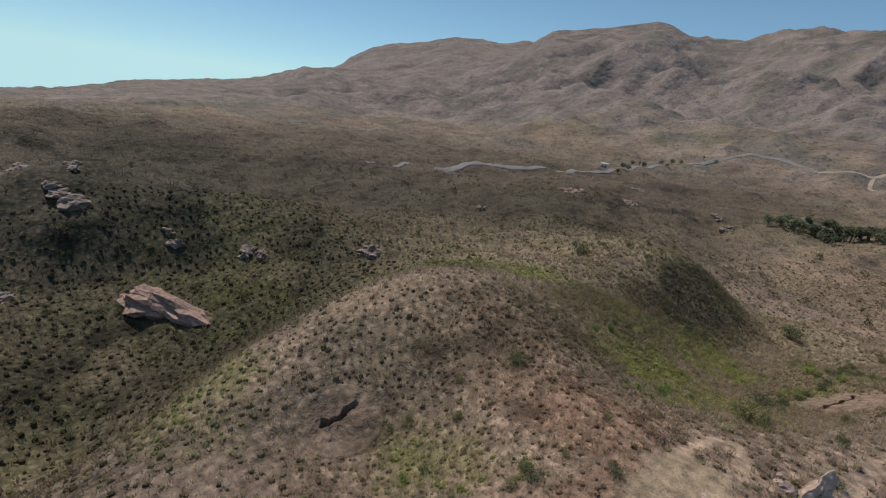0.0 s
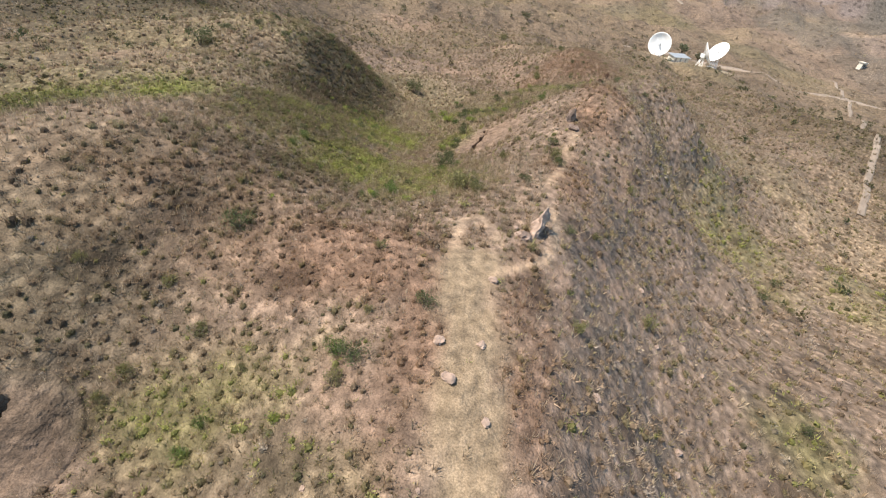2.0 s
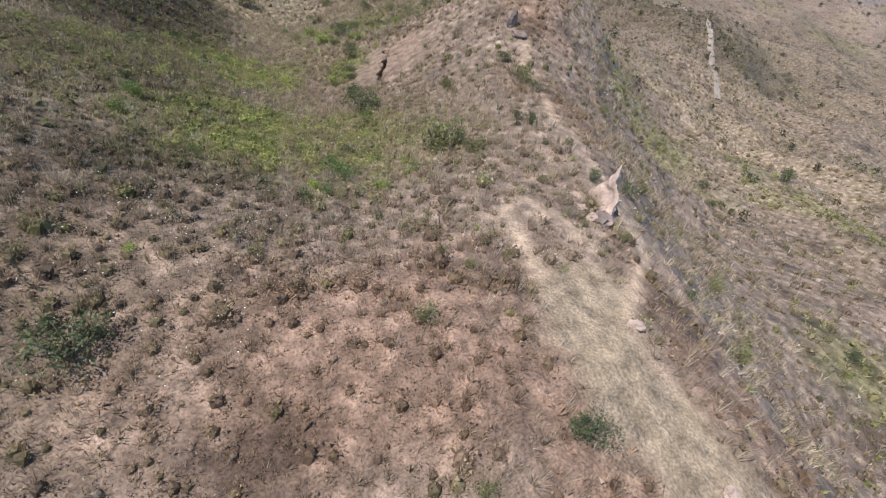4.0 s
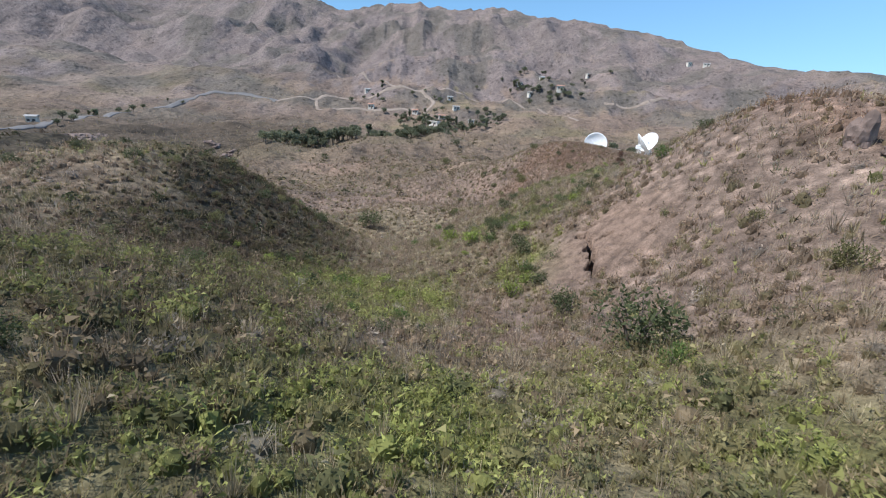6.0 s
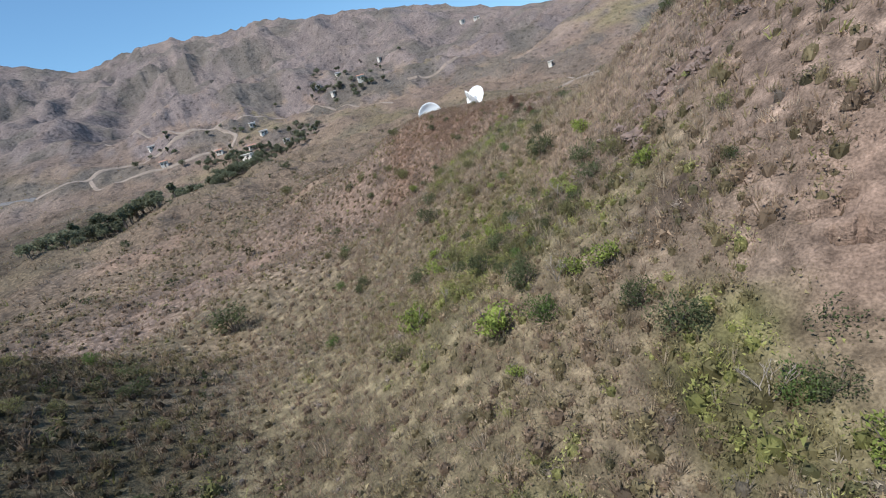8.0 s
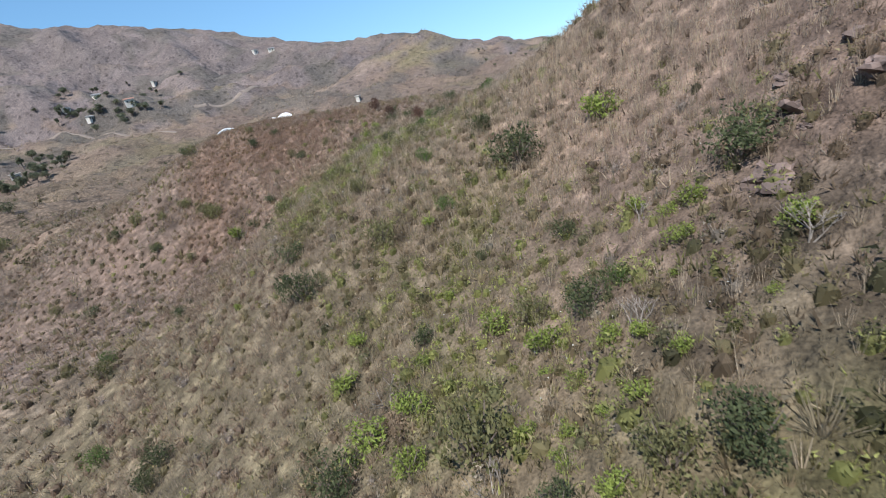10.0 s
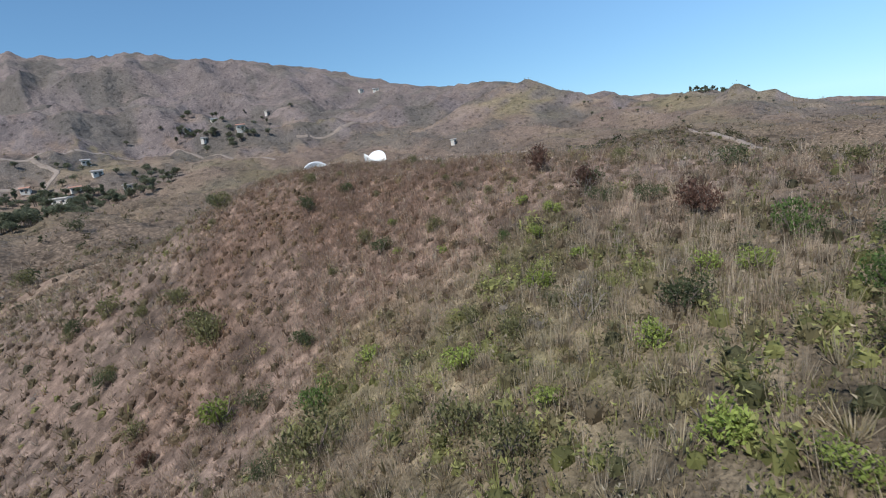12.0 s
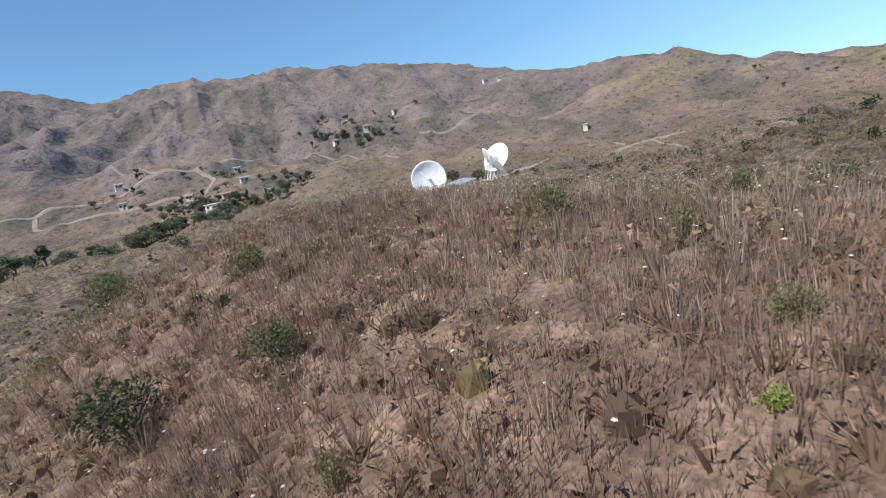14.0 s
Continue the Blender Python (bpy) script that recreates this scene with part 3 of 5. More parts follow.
def mounds(rng, x, y, cell, blades, share=1.0, leafy_share=0.62):
    """Rounded tufts: blades that fan out from each root, broad towards the tip."""
    dirt, trail, pad, green, dark, pink, straw = cover(x, y)
    keep = rng.random(len(x)) > np.clip(dirt * 0.97 + trail + pad * 0.85 + pink * 0.35, 0, 1)
    clump = fbm(x, y, 3.0, 2, 71)
    keep &= rng.random(len(x)) < 0.55 + 0.9 * clump * (0.8 + 0.4 * green)
    keep &= rng.random(len(x)) < share * (1 + (0 if share == 1 else 0.9 * (green + dark) - 0.5 * straw))
    x, y, green, dark, straw, pink = x[keep], y[keep], green[keep], dark[keep], straw[keep], pink[keep]
    n = len(x)
    hue = fbm(x, y, 9.0, 3, 72)
    w = np.zeros((n, 6)) + np.array((0.46, 0.20, 0.20, 0.03, 0.04, 0.08))
    w[:, 2] += smooth(0.5, 0.75, hue) * 0.5
    w = mix(w, (0.05, 0.03, 0.28, 0.54, 0.09, 0.01), np.clip(green * 1.15, 0, 1))
    w = mix(w, (0.42, 0.03, 0.26, 0.04, 0.24, 0.02), dark * 0.9)
    w = mix(w, (0.34, 0.46, 0.08, 0.03, 0.03, 0.06), straw * 0.8)
    kind = choose(rng, w)
    r = cell * (0.42 + 0.5 * rng.random(n) ** 1.5) * np.where(kind == 5, 0.8, 1.0)
    h = r * (0.75 + 0.7 * rng.random(n)) * np.where(kind == 1, 1.25, 1.0)
    z = on_ground(x, y)
    a = rng.random((n, blades)) * 2 * np.pi
    up = rng.random((n, blades)) ** 0.6
    s = np.sqrt(1 - up * up * 0.92)
    k = 0.6 + 0.55 * rng.random((n, blades))
    rr, hh = r[:, None] * k, h[:, None] * k
    tip = np.stack([x[:, None] + rr * s * np.cos(a), y[:, None] + rr * s * np.sin(a), z[:, None] + hh * up], -1)
    root = np.stack([x[:, None] + 0.3 * rr * s * np.cos(a), y[:, None] + 0.3 * rr * s * np.sin(a), z[:, None] - 0.04 + 0.1 * hh * up], -1)
    b = rng.random((n, blades)) * 2 * np.pi
    wide = (0.026 + 0.03 * rng.random((n, blades))) * r[:, None] * (40 / blades) ** 0.5
    wide = np.where(kind[:, None] == 1, wide * 0.6, wide)
    side = np.stack([np.cos(b) * wide, np.sin(b) * wide, (rng.random((n, blades)) - 0.5) * wide], -1)
    spike = np.stack([root - side, root + side, tip], 2)
    bit = (0.20 if blades < 30 else 0.13) * r[:, None, None, None] * rng.normal(size=(n, blades, 3, 3)) * 0.6
    leafy = tip[:, :, None, :] * 0.9 + 0.1 * root[:, :, None, :] + bit
    pick = (rng.random((n, blades)) < np.where(kind == 1, 0.05, np.where((kind == 3) | (kind == 4), leafy_share, 0.6 * leafy_share))[:, None])[..., None, None]
    verts = np.where(pick, leafy, spike).reshape(-1, 3)
    rust = rusty(x, y)[:, None]
    hues = TINTS[kind] * 0.6 + 0.4 * (w / w.sum(1)[:, None]) @ TINTS
    hues = hues * (1 - 0.65 * rust) + np.array((0.27, 0.16, 0.10)) * 0.65 * rust
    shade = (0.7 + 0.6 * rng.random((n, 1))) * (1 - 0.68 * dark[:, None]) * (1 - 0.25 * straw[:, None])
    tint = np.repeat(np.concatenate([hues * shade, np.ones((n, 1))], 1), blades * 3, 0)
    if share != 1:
        # close twigs at the heart of each bush, darkened for the shade inside
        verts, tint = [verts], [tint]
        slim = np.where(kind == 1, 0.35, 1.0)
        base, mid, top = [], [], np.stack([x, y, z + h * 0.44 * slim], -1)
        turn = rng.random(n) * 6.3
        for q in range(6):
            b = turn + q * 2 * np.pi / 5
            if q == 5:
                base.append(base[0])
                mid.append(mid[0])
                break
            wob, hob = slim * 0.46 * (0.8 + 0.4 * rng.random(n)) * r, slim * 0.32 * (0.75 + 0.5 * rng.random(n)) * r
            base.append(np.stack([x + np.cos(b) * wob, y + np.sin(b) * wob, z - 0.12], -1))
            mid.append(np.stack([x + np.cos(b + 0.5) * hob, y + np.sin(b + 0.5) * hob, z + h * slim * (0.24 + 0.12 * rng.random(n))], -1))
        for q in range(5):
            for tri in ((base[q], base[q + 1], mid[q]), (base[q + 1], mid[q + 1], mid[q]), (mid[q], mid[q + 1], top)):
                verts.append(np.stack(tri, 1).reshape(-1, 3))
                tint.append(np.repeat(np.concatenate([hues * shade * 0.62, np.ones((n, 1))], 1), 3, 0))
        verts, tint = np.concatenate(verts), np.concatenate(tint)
    return verts, tint


def grasses(rng, x, y, blades=9, tall=0.75, fuzz=False):
    dirt, trail, pad, green, dark, pink, straw = cover(x, y)
    keep = rng.random(len(x)) < (0.045 + 0.75 * straw + 0.12 * smooth(0.5, 0.8, fbm(x, y, 6.0, 2, 81))) * (1 - dirt) * (1 - trail) * (1 - dark * 0.8)
    if fuzz:
        keep = rng.random(len(x)) < (1 - dirt) * (1 - trail) * (1 - 0.45 * pink) * smooth(0.15, 0.5, fbm(x, y, 1.1, 2, 83))
    x, y = x[keep], y[keep]
    n = len(x)
    z = on_ground(x, y)
    h = tall * (0.5 + fbm(x, y, 0.8, 2, 84) if fuzz else 1) * (0.45 + 0.75 * rng.random(n))
    a = rng.random((n, blades)) * 2 * np.pi
    lean = 0.06 + 0.30 * rng.random((n, blades)) ** 1.5
    hh = h[:, None] * (0.6 + 0.5 * rng.random((n, blades)))
    o = 0.10 * rng.random((n, blades))
    root = np.stack([x[:, None] + o * np.cos(a), y[:, None] + o * np.sin(a), np.repeat(z[:, None] - 0.04, blades, 1)], -1)
    tip = root + np.stack([np.cos(a) * lean * hh, np.sin(a) * lean * hh, hh], -1)
    b = rng.random((n, blades)) * 2 * np.pi
    side = np.stack([np.cos(b), np.sin(b), 0 * b], -1) * (0.010 if fuzz else 0.006)
    verts = np.stack([root - side, root + side, tip], 2).reshape(-1, 3)
    c = np.array((0.58, 0.465, 0.33)) * (0.65 + 0.55 * rng.random((n, 1)))
    if fuzz:
        hue = smooth(0.3, 0.7, fbm(x, y, 2.2, 3, 85))
        c = mix(np.zeros((n, 3)) + np.array((0.33, 0.235, 0.175)), (0.42, 0.325, 0.245), hue)
        c = mix(c, (0.23, 0.225, 0.06), green[keep] * 0.9)
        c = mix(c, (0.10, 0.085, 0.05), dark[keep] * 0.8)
        c = mix(c, (0.31, 0.20, 0.14), rusty(x, y) * 0.6) * (0.7 + 0.6 * rng.random((n, 1)))
    return verts, np.repeat(np.concatenate([c, np.ones((n, 1))], 1), blades * 3, 0)


def stuff(name, label, category, pieces):
    verts, tint = np.concatenate([p[0] for p in pieces]), np.concatenate([p[1] for p in pieces])
    faces = np.arange(len(verts)).reshape(-1, 3)
    tagged(new(name, mesh_object(name, verts, faces, SCRUB, ("tint", tint))), label, category, kind="stuff")


rng = np.random.default_rng(7)
NEARBOX, WIDE = (-60, -80, 90, 150), (-340, -240, 330, 470)
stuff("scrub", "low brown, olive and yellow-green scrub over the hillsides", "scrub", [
    mounds(rng, *scatter(rng, 0.34, 0, 6, NEARBOX, LOWPATH), 0.34, 14, 1.0, 0.4),
    mounds(rng, *scatter(rng, 0.46, 6, 14, NEARBOX, LOWPATH), 0.46, 10, 1.0, 0.4),
    mounds(rng, *scatter(rng, 0.62, 14, 32, NEARBOX, LOWPATH), 0.6, 10, 1.0, 0.4),
    mounds(rng, *scatter(rng, 0.95, 32, 75, (-90, -130, 130, 170), LOWPATH), 0.8, 8, 1.0, 0.5),
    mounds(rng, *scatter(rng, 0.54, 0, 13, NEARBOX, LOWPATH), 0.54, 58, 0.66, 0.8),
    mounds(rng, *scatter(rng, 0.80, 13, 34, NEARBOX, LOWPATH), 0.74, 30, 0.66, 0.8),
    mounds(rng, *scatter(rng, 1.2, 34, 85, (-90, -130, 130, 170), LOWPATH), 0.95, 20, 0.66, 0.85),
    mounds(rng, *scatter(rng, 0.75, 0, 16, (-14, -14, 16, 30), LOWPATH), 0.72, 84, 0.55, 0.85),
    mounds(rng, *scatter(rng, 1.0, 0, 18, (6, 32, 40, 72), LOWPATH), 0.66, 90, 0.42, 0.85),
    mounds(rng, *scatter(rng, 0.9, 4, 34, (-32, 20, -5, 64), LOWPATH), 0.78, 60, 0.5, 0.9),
])
stuff("far_scrub", "dark scrub dotted over the farther slopes", "scrub", [
    mounds(rng, *scatter(rng, 2.9, 75, 200, WIDE, LOWPATH), 1.6, 7),
    mounds(rng, *scatter(rng, 6.5, 200, 420, (-480, -300, 480, 520), LOWPATH), 2.4, 6),
])
stuff("dry_grass", "tall straw-coloured dry grass tufts on the slopes", "grass", [
    grasses(rng, *scatter(rng, 0.215, 0, 6, NEARBOX, LOWPATH), 6, 0.30, True),
    grasses(rng, *scatter(rng, 0.27, 6, 14, NEARBOX, LOWPATH), 4, 0.36, True),
    grasses(rng, *scatter(rng, 0.13, 0, 5, (24, 72, 46, 90), ((30, 74), (36, 84))), 6, 0.28, True),
    grasses(rng, *scatter(rng, 0.26, 0, 14, NEARBOX, LOWPATH), 15, 0.66),
    grasses(rng, *scatter(rng, 0.40, 14, 34, NEARBOX, LOWPATH), 12, 0.74),
])


# ---- shrubs ----
def foliage(seed, leaves, wide, tall, size, lumps=7, upright=False):
    """Leaves in several uneven lumps above the root; size: a leaf's length."""
    g = np.random.default_rng(seed)
    c = np.stack([(g.random(lumps) - 0.5) * wide * 0.62, (g.random(lumps) - 0.5) * wide * 0.62, tall * (0.35 + 0.4 * g.random(lumps))], 1)
    r = wide * (0.2 + 0.16 * g.random(lumps))
    which = g.integers(0, lumps, leaves)
    d = g.normal(size=(leaves, 3))
    d /= np.linalg.norm(d, axis=1)[:, None]
    pos = c[which] + d * (r[which] * (0.55 + 0.5 * g.random(leaves)))[:, None] * np.array((1, 1, 1.25 if upright else 0.9))
    pos[:, 2] = np.clip(pos[:, 2], tall * 0.04, tall * 1.1)
    u = g.normal(size=(leaves, 3)) + d * 0.6 + (np.array((0, 0, 1.6)) if upright else 0)
    u /= np.linalg.norm(u, axis=1)[:, None]
    v = np.cross(u, g.normal(size=(leaves, 3)))
    v /= np.linalg.norm(v, axis=1)[:, None]
    s = size * (0.6 + 0.8 * g.random(leaves))[:, None]
    quad = np.stack([pos - u * s, pos + v * s * 0.42, pos + u * s, pos - v * s * 0.42], 1)
    return quad.reshape(-1, 3), np.arange(leaves * 4).reshape(-1, 4)


def stems(seed, wide, tall, count=6, thick=0.03):
    g = random.Random(seed)
    bm = bmesh.new()
    for k in range(count):
        a = 2 * math.pi * (k + g.random()) / count
        knee = Vector((math.cos(a) * wide * 0.14, math.sin(a) * wide * 0.14, tall * 0.35))
        tip = Vector((math.cos(a + 0.3) * wide * 0.32, math.sin(a + 0.3) * wide * 0.32, tall * (0.6 + 0.3 * g.random())))
        rod(bm, (0, 0, -0.15), knee, thick, thick * 0.75, 5)
        rod(bm, knee, tip, thick * 0.75, thick * 0.3, 5)
    return bm


def shrub(name, label, seed, mat, wide, tall, leaves, size, upright=False):
    ob = empty(name, pose(0, 0, -900), label, "shrub", "shrubs on the hillside")
    part("branchwork", stems(seed, wide, tall), BARK, ob)
    v, f = foliage(seed, leaves, wide, tall, size, upright=upright)
    part("foliage", mesh_object("foliage", v, f, mat), mat, ob)
    return ob


SHRUBS = {
    "dark": [shrub("shrub", "dense dark green rounded shrub on the slope", 11 + k, LEAF_DARK, 1.6, 1.25, 950, 0.058) for k in range(3)],
    "green": [shrub("shrub", "leafy mid-green shrub among dry scrub", 21 + k, LEAF_GREEN, 1.5, 1.2, 850, 0.06, True) for k in range(2)],
    "bright": [shrub("shrub", "bright yellow-green leafy bush on bare earth", 31 + k, LEAF_BRIGHT, 0.85, 0.65, 620, 0.04) for k in range(3)],
    "olive": [shrub("shrub", "olive brown twiggy bush on the slope", 41 + k, LEAF_OLIVE, 1.4, 1.05, 850, 0.058, True) for k in range(3)],
    "rust": [shrub("shrub", "rust brown dried bush on the ridge", 51, LEAF_RED, 1.2, 1.2, 760, 0.055, True)],
}


def place(ob, x, y, size=1.0, turn=None, sink=0.05, flat=1.0):
    t = random.random() * 360 if turn is None else turn
    made = copy_thing(ob, pose(x, y, zg(x, y) - sink, 0, 0, t))
    made.scale = (size, size, size * flat)
    return made


# Shrubs that stand out: x, y, size.
DARK = [(-1.9, -14.8, 0.88), (10.0, -18.8, 0.59), (7.3, -22.0, 0.7), (18.6, -7.2, 0.49), (15.2, -0.7, 0.39), (8.0, 16.2, 0.91), (11.4, -2.1, 0.6), (9.0, 28.4, 0.6), (-31.3, 29.9, 1.88), (48.5, -13.1, 0.6), (18.4, -13.4, 0.25), (7.9, 9.6, 1.41), (8.7, 26.9, 0.79), (15.5, -1.5, 0.51), (18.9, 5.2, 0.62), (16.6, -7.0, 0.44), (16.1, -8.7, 0.41), (70.3, 18.4, 1.49), (-4.6, 65.3, 1.95), (10.2, 23.8, 0.73), (8.3, 21.2, 0.69), (8.7, 23.4, 0.56), (8.0, 32.8, 0.71), (21.1, 47.0, 1.18), (21.3, 28.6, 0.64), (13.6, 28.3, 0.36), (-6.7, 15.8, 0.25), (14.9, 56.4, 0.75), (-9.7, 51.9, 0.82), (17.4, 38.9, 0.94), (16.9, 43.5, 0.5), (13.7, 41.4, 0.7)]
DARK += [(13.4, 53.6, 0.99), (12.7, 46.4, 0.49), (14.3, 35.2, 0.64), (11.2, 35.1, 0.37), (10.2, 37.8, 0.65), (8.5, 36.8, 0.71), (9.9, 34.7, 0.37), (8.7, 40.1, 0.52), (8.2, 45.8, 0.76), (23.5, 50.4, 0.68), (34.0, 66.2, 0.58), (29.4, 82.2, 0.72), (17.8, 83.9, 0.61), (11.1, 84.1, 0.68), (16.4, 46.3, 0.3), (8.5, 35.0, 0.42), (8.5, 33.7, 0.5), (12.7, 34.7, 0.45), (28.6, 73.6, 0.61), (24.1, 73.1, 0.57), (21.8, 72.5, 0.55), (26.3, 59.7, 0.57), (32.7, 65.0, 0.51), (32.8, 63.3, 0.49), (37.2, 62.4, 0.6), (28.8, 56.9, 0.58), (20.5, 67.8, 0.53), (31.6, 81.4, 0.51), (27.2, 93.3, 0.79), (33.4, 73.1, 0.31), (17.2, 91.9, 0.74), (20.7, 181.2, 2.2)]
GREENS = [(6.4, -21.8, 0.59), (1.5, -25.0, 0.45), (1.3, -26.3, 0.48), (5.3, -5.2, 0.65), (4.7, -3.6, 0.57), (8.5, -5.3, 0.4), (8.3, 23.8, 0.6), (7.2, 30.9, 0.7), (-3.5, 25.2, 0.62), (-5.8, 24.7, 0.55), (29.9, 58.8, 0.59), (22.5, 68.6, 0.71), (27.0, 57.0, 0.52), (30.0, 67.3, 0.32)]
OLIVES = [(6.8, -23.2, 0.61), (6.7, -14.9, 0.47), (-3.8, -18.7, 0.52), (-0.9, -20.9, 0.65), (-3.5, -23.2, 0.69), (7.3, -19.5, 0.37), (18.3, 6.8, 1.16), (18.7, -16.0, 0.64), (26.1, -9.5, 0.74), (-8.5, -18.9, 0.51), (7.8, -12.1, 0.28), (-4.0, -24.5, 0.57), (2.2, -22.5, 0.36), (10.2, -2.2, 1.55), (11.6, -4.0, 0.73), (8.6, -12.9, 0.31), (14.0, 9.1, 0.75), (2.1, -11.8, 0.35), (2.4, -7.9, 0.35), (10.7, 22.4, 0.8), (3.3, 36.6, 0.76), (11.7, 33.8, 0.72), (14.4, 21.7, 0.5), (14.8, 20.4, 0.48)]
OLIVES += [(15.7, 29.9, 0.54), (2.7, 26.8, 0.53), (-8.3, 19.8, 0.79), (-16.2, 25.8, 0.49), (-14.7, 35.1, 0.52), (13.5, 43.0, 0.73), (8.9, 37.9, 0.74), (9.6, 35.8, 0.52), (9.7, 42.3, 1.13), (19.4, 55.5, 0.67), (19.0, 90.5, 0.98), (22.0, 81.0, 1.02), (16.0, 35.4, 0.66), (11.6, 36.4, 0.32), (16.5, 51.4, 0.83), (22.1, 79.6, 1.05), (18.2, 78.1, 0.65), (17.9, 84.5, 0.66), (22.0, 84.7, 0.75), (25.8, 64.9, 0.49), (25.3, 63.0, 0.55), (30.4, 71.7, 0.47), (36.1, 58.6, 0.56), (22.5, 62.1, 0.68)]
OLIVES += [(22.4, 60.7, 0.67), (21.3, 66.2, 1.06), (25.6, 56.7, 0.56), (31.5, 86.0, 0.61), (28.9, 75.4, 0.57), (23.5, 56.0, 0.45), (35.1, 73.5, 0.27), (33.8, 74.5, 0.33), (34.2, 70.2, 0.25), (21.8, 85.4, 0.66), (21.9, 80.1, 0.88), (27.0, 75.3, 0.36), (12.6, 138.5, 1.91), (37.5, 66.8, 0.54), (33.1, 70.9, 0.35), (36.6, 80.8, 0.56), (27.2, 92.0, 0.94), (31.8, 78.3, 0.29), (36.7, 78.3, 0.34), (35.3, 76.3, 0.25), (33.0, 84.4, 0.35), (40.5, 80.1, 0.46)]
BRIGHTS = [(4.9, -25.0, 0.65), (6.6, -7.0, 0.84), (4.0, -6.6, 0.73), (6.7, 20.6, 1.34), (7.9, 22.0, 1.22), (9.0, 31.3, 1.06), (6.1, 32.3, 1.81), (4.8, 37.6, 1.73), (14.0, 32.0, 1.15), (22.3, 43.9, 1.64), (9.8, 30.3, 1.24), (-0.8, 27.1, 1.18), (0.4, 23.0, 0.97), (-2.5, 25.3, 1.09), (-8.9, 28.2, 0.78), (-7.3, 26.3, 0.71), (-10.9, 28.0, 0.73), (-9.5, 21.9, 0.6), (13.3, 43.9, 0.99), (12.6, 42.1, 1.04), (12.5, 40.6, 0.73), (12.5, 39.8, 0.63), (12.0, 39.1, 0.59), (11.1, 39.5, 0.57), (11.5, 40.9, 0.49), (11.8, 41.7, 0.45), (10.7, 40.0, 0.38), (10.3, 40.6, 0.52), (9.4, 39.4, 0.69), (10.3, 41.5, 0.56), (15.2, 39.7, 0.74), (16.5, 39.8, 0.9)]
BRIGHTS += [(14.6, 37.7, 0.9), (17.0, 41.1, 0.77), (13.0, 37.8, 0.3), (12.0, 45.9, 0.69), (12.4, 49.1, 0.91), (17.7, 49.6, 0.79), (14.6, 46.6, 0.51), (10.9, 48.4, 1.07), (10.5, 44.9, 1.04), (9.1, 43.9, 0.95), (9.4, 45.7, 1.24), (9.7, 40.4, 0.5), (13.6, 35.9, 0.82), (14.1, 39.6, 0.37), (16.9, 45.0, 0.35), (27.4, 63.9, 0.89), (25.2, 59.7, 0.74), (27.9, 59.9, 0.76), (20.7, 73.5, 1.64), (24.3, 63.8, 0.93), (24.3, 68.3, 0.83), (23.4, 56.9, 0.64), (23.5, 58.2, 0.88), (28.2, 59.1, 0.77), (23.5, 60.7, 0.58), (30.1, 65.8, 0.72), (31.8, 66.4, 0.76), (28.8, 72.6, 0.48), (29.1, 69.8, 0.53), (30.3, 74.8, 0.48), (34.4, 76.0, 0.26)]
RUSTS = [(31.7, 61.2, 0.66), (33.6, 66.2, 0.8), (31.9, 61.6, 0.8), (35.4, 69.6, 1.0)]
random.seed(5)
for kind, spots in (("dark", DARK), ("green", GREENS), ("olive", OLIVES), ("bright", BRIGHTS), ("rust", RUSTS)):
    for x, y, size in spots:
        place(random.choice(SHRUBS[kind]), x, y, 1.12 * size)


def wild(count, box_, kinds, low, high, seed, clear=7.0):
    g = random.Random(seed)
    done = 0
    while done < count:
        x, y = g.uniform(box_[0], box_[2]), g.uniform(box_[1], box_[3])
        dirt, trail, pad, green, dark, pink, straw = (float(v[0]) for v in cover(np.array([x]), np.array([y])))
        if dirt + trail + pad > 0.3 or line_distance(np.array([x]), np.array([y]), FLIGHT)[0] < clear:
            continue
        k = g.choice(kinds + (["bright", "green"] if green > 0.4 else []))
        place(g.choice(SHRUBS[k]), x, y, g.uniform(low, high))
        done += 1


wild(16, (-34, -48, 60, 0), ["dark", "olive", "olive"], 0.35, 0.8, 1)
wild(16, (-34, 0, 24, 60), ["dark", "olive", "bright", "green"], 0.5, 0.95, 2)
wild(12, (24, 0, 60, 60), ["olive", "dark"], 0.45, 0.9, 3)
wild(12, (-5, 60, 70, 130), ["olive", "dark"], 0.5, 1.0, 4)
wild(30, (-14, -4, 10, 30), ["green", "dark", "olive", "olive"], 0.3, 0.65, 8, 0.0)
wild(12, (-2, -14, 12, 4), ["green", "olive", "bright"], 0.25, 0.5, 9, 0.0)
wild(34, (4, 30, 34, 72), ["olive", "bright", "bright", "green", "dark"], 0.35, 0.75, 10, 2.5)
wild(12, (18, 72, 60, 112), ["olive", "olive", "rust", "dark"], 0.3, 0.6, 11, 0.0)
wild(12, (-30, 20, -4, 60), ["dark", "dark", "olive"], 0.4, 0.85, 12, 4.0)


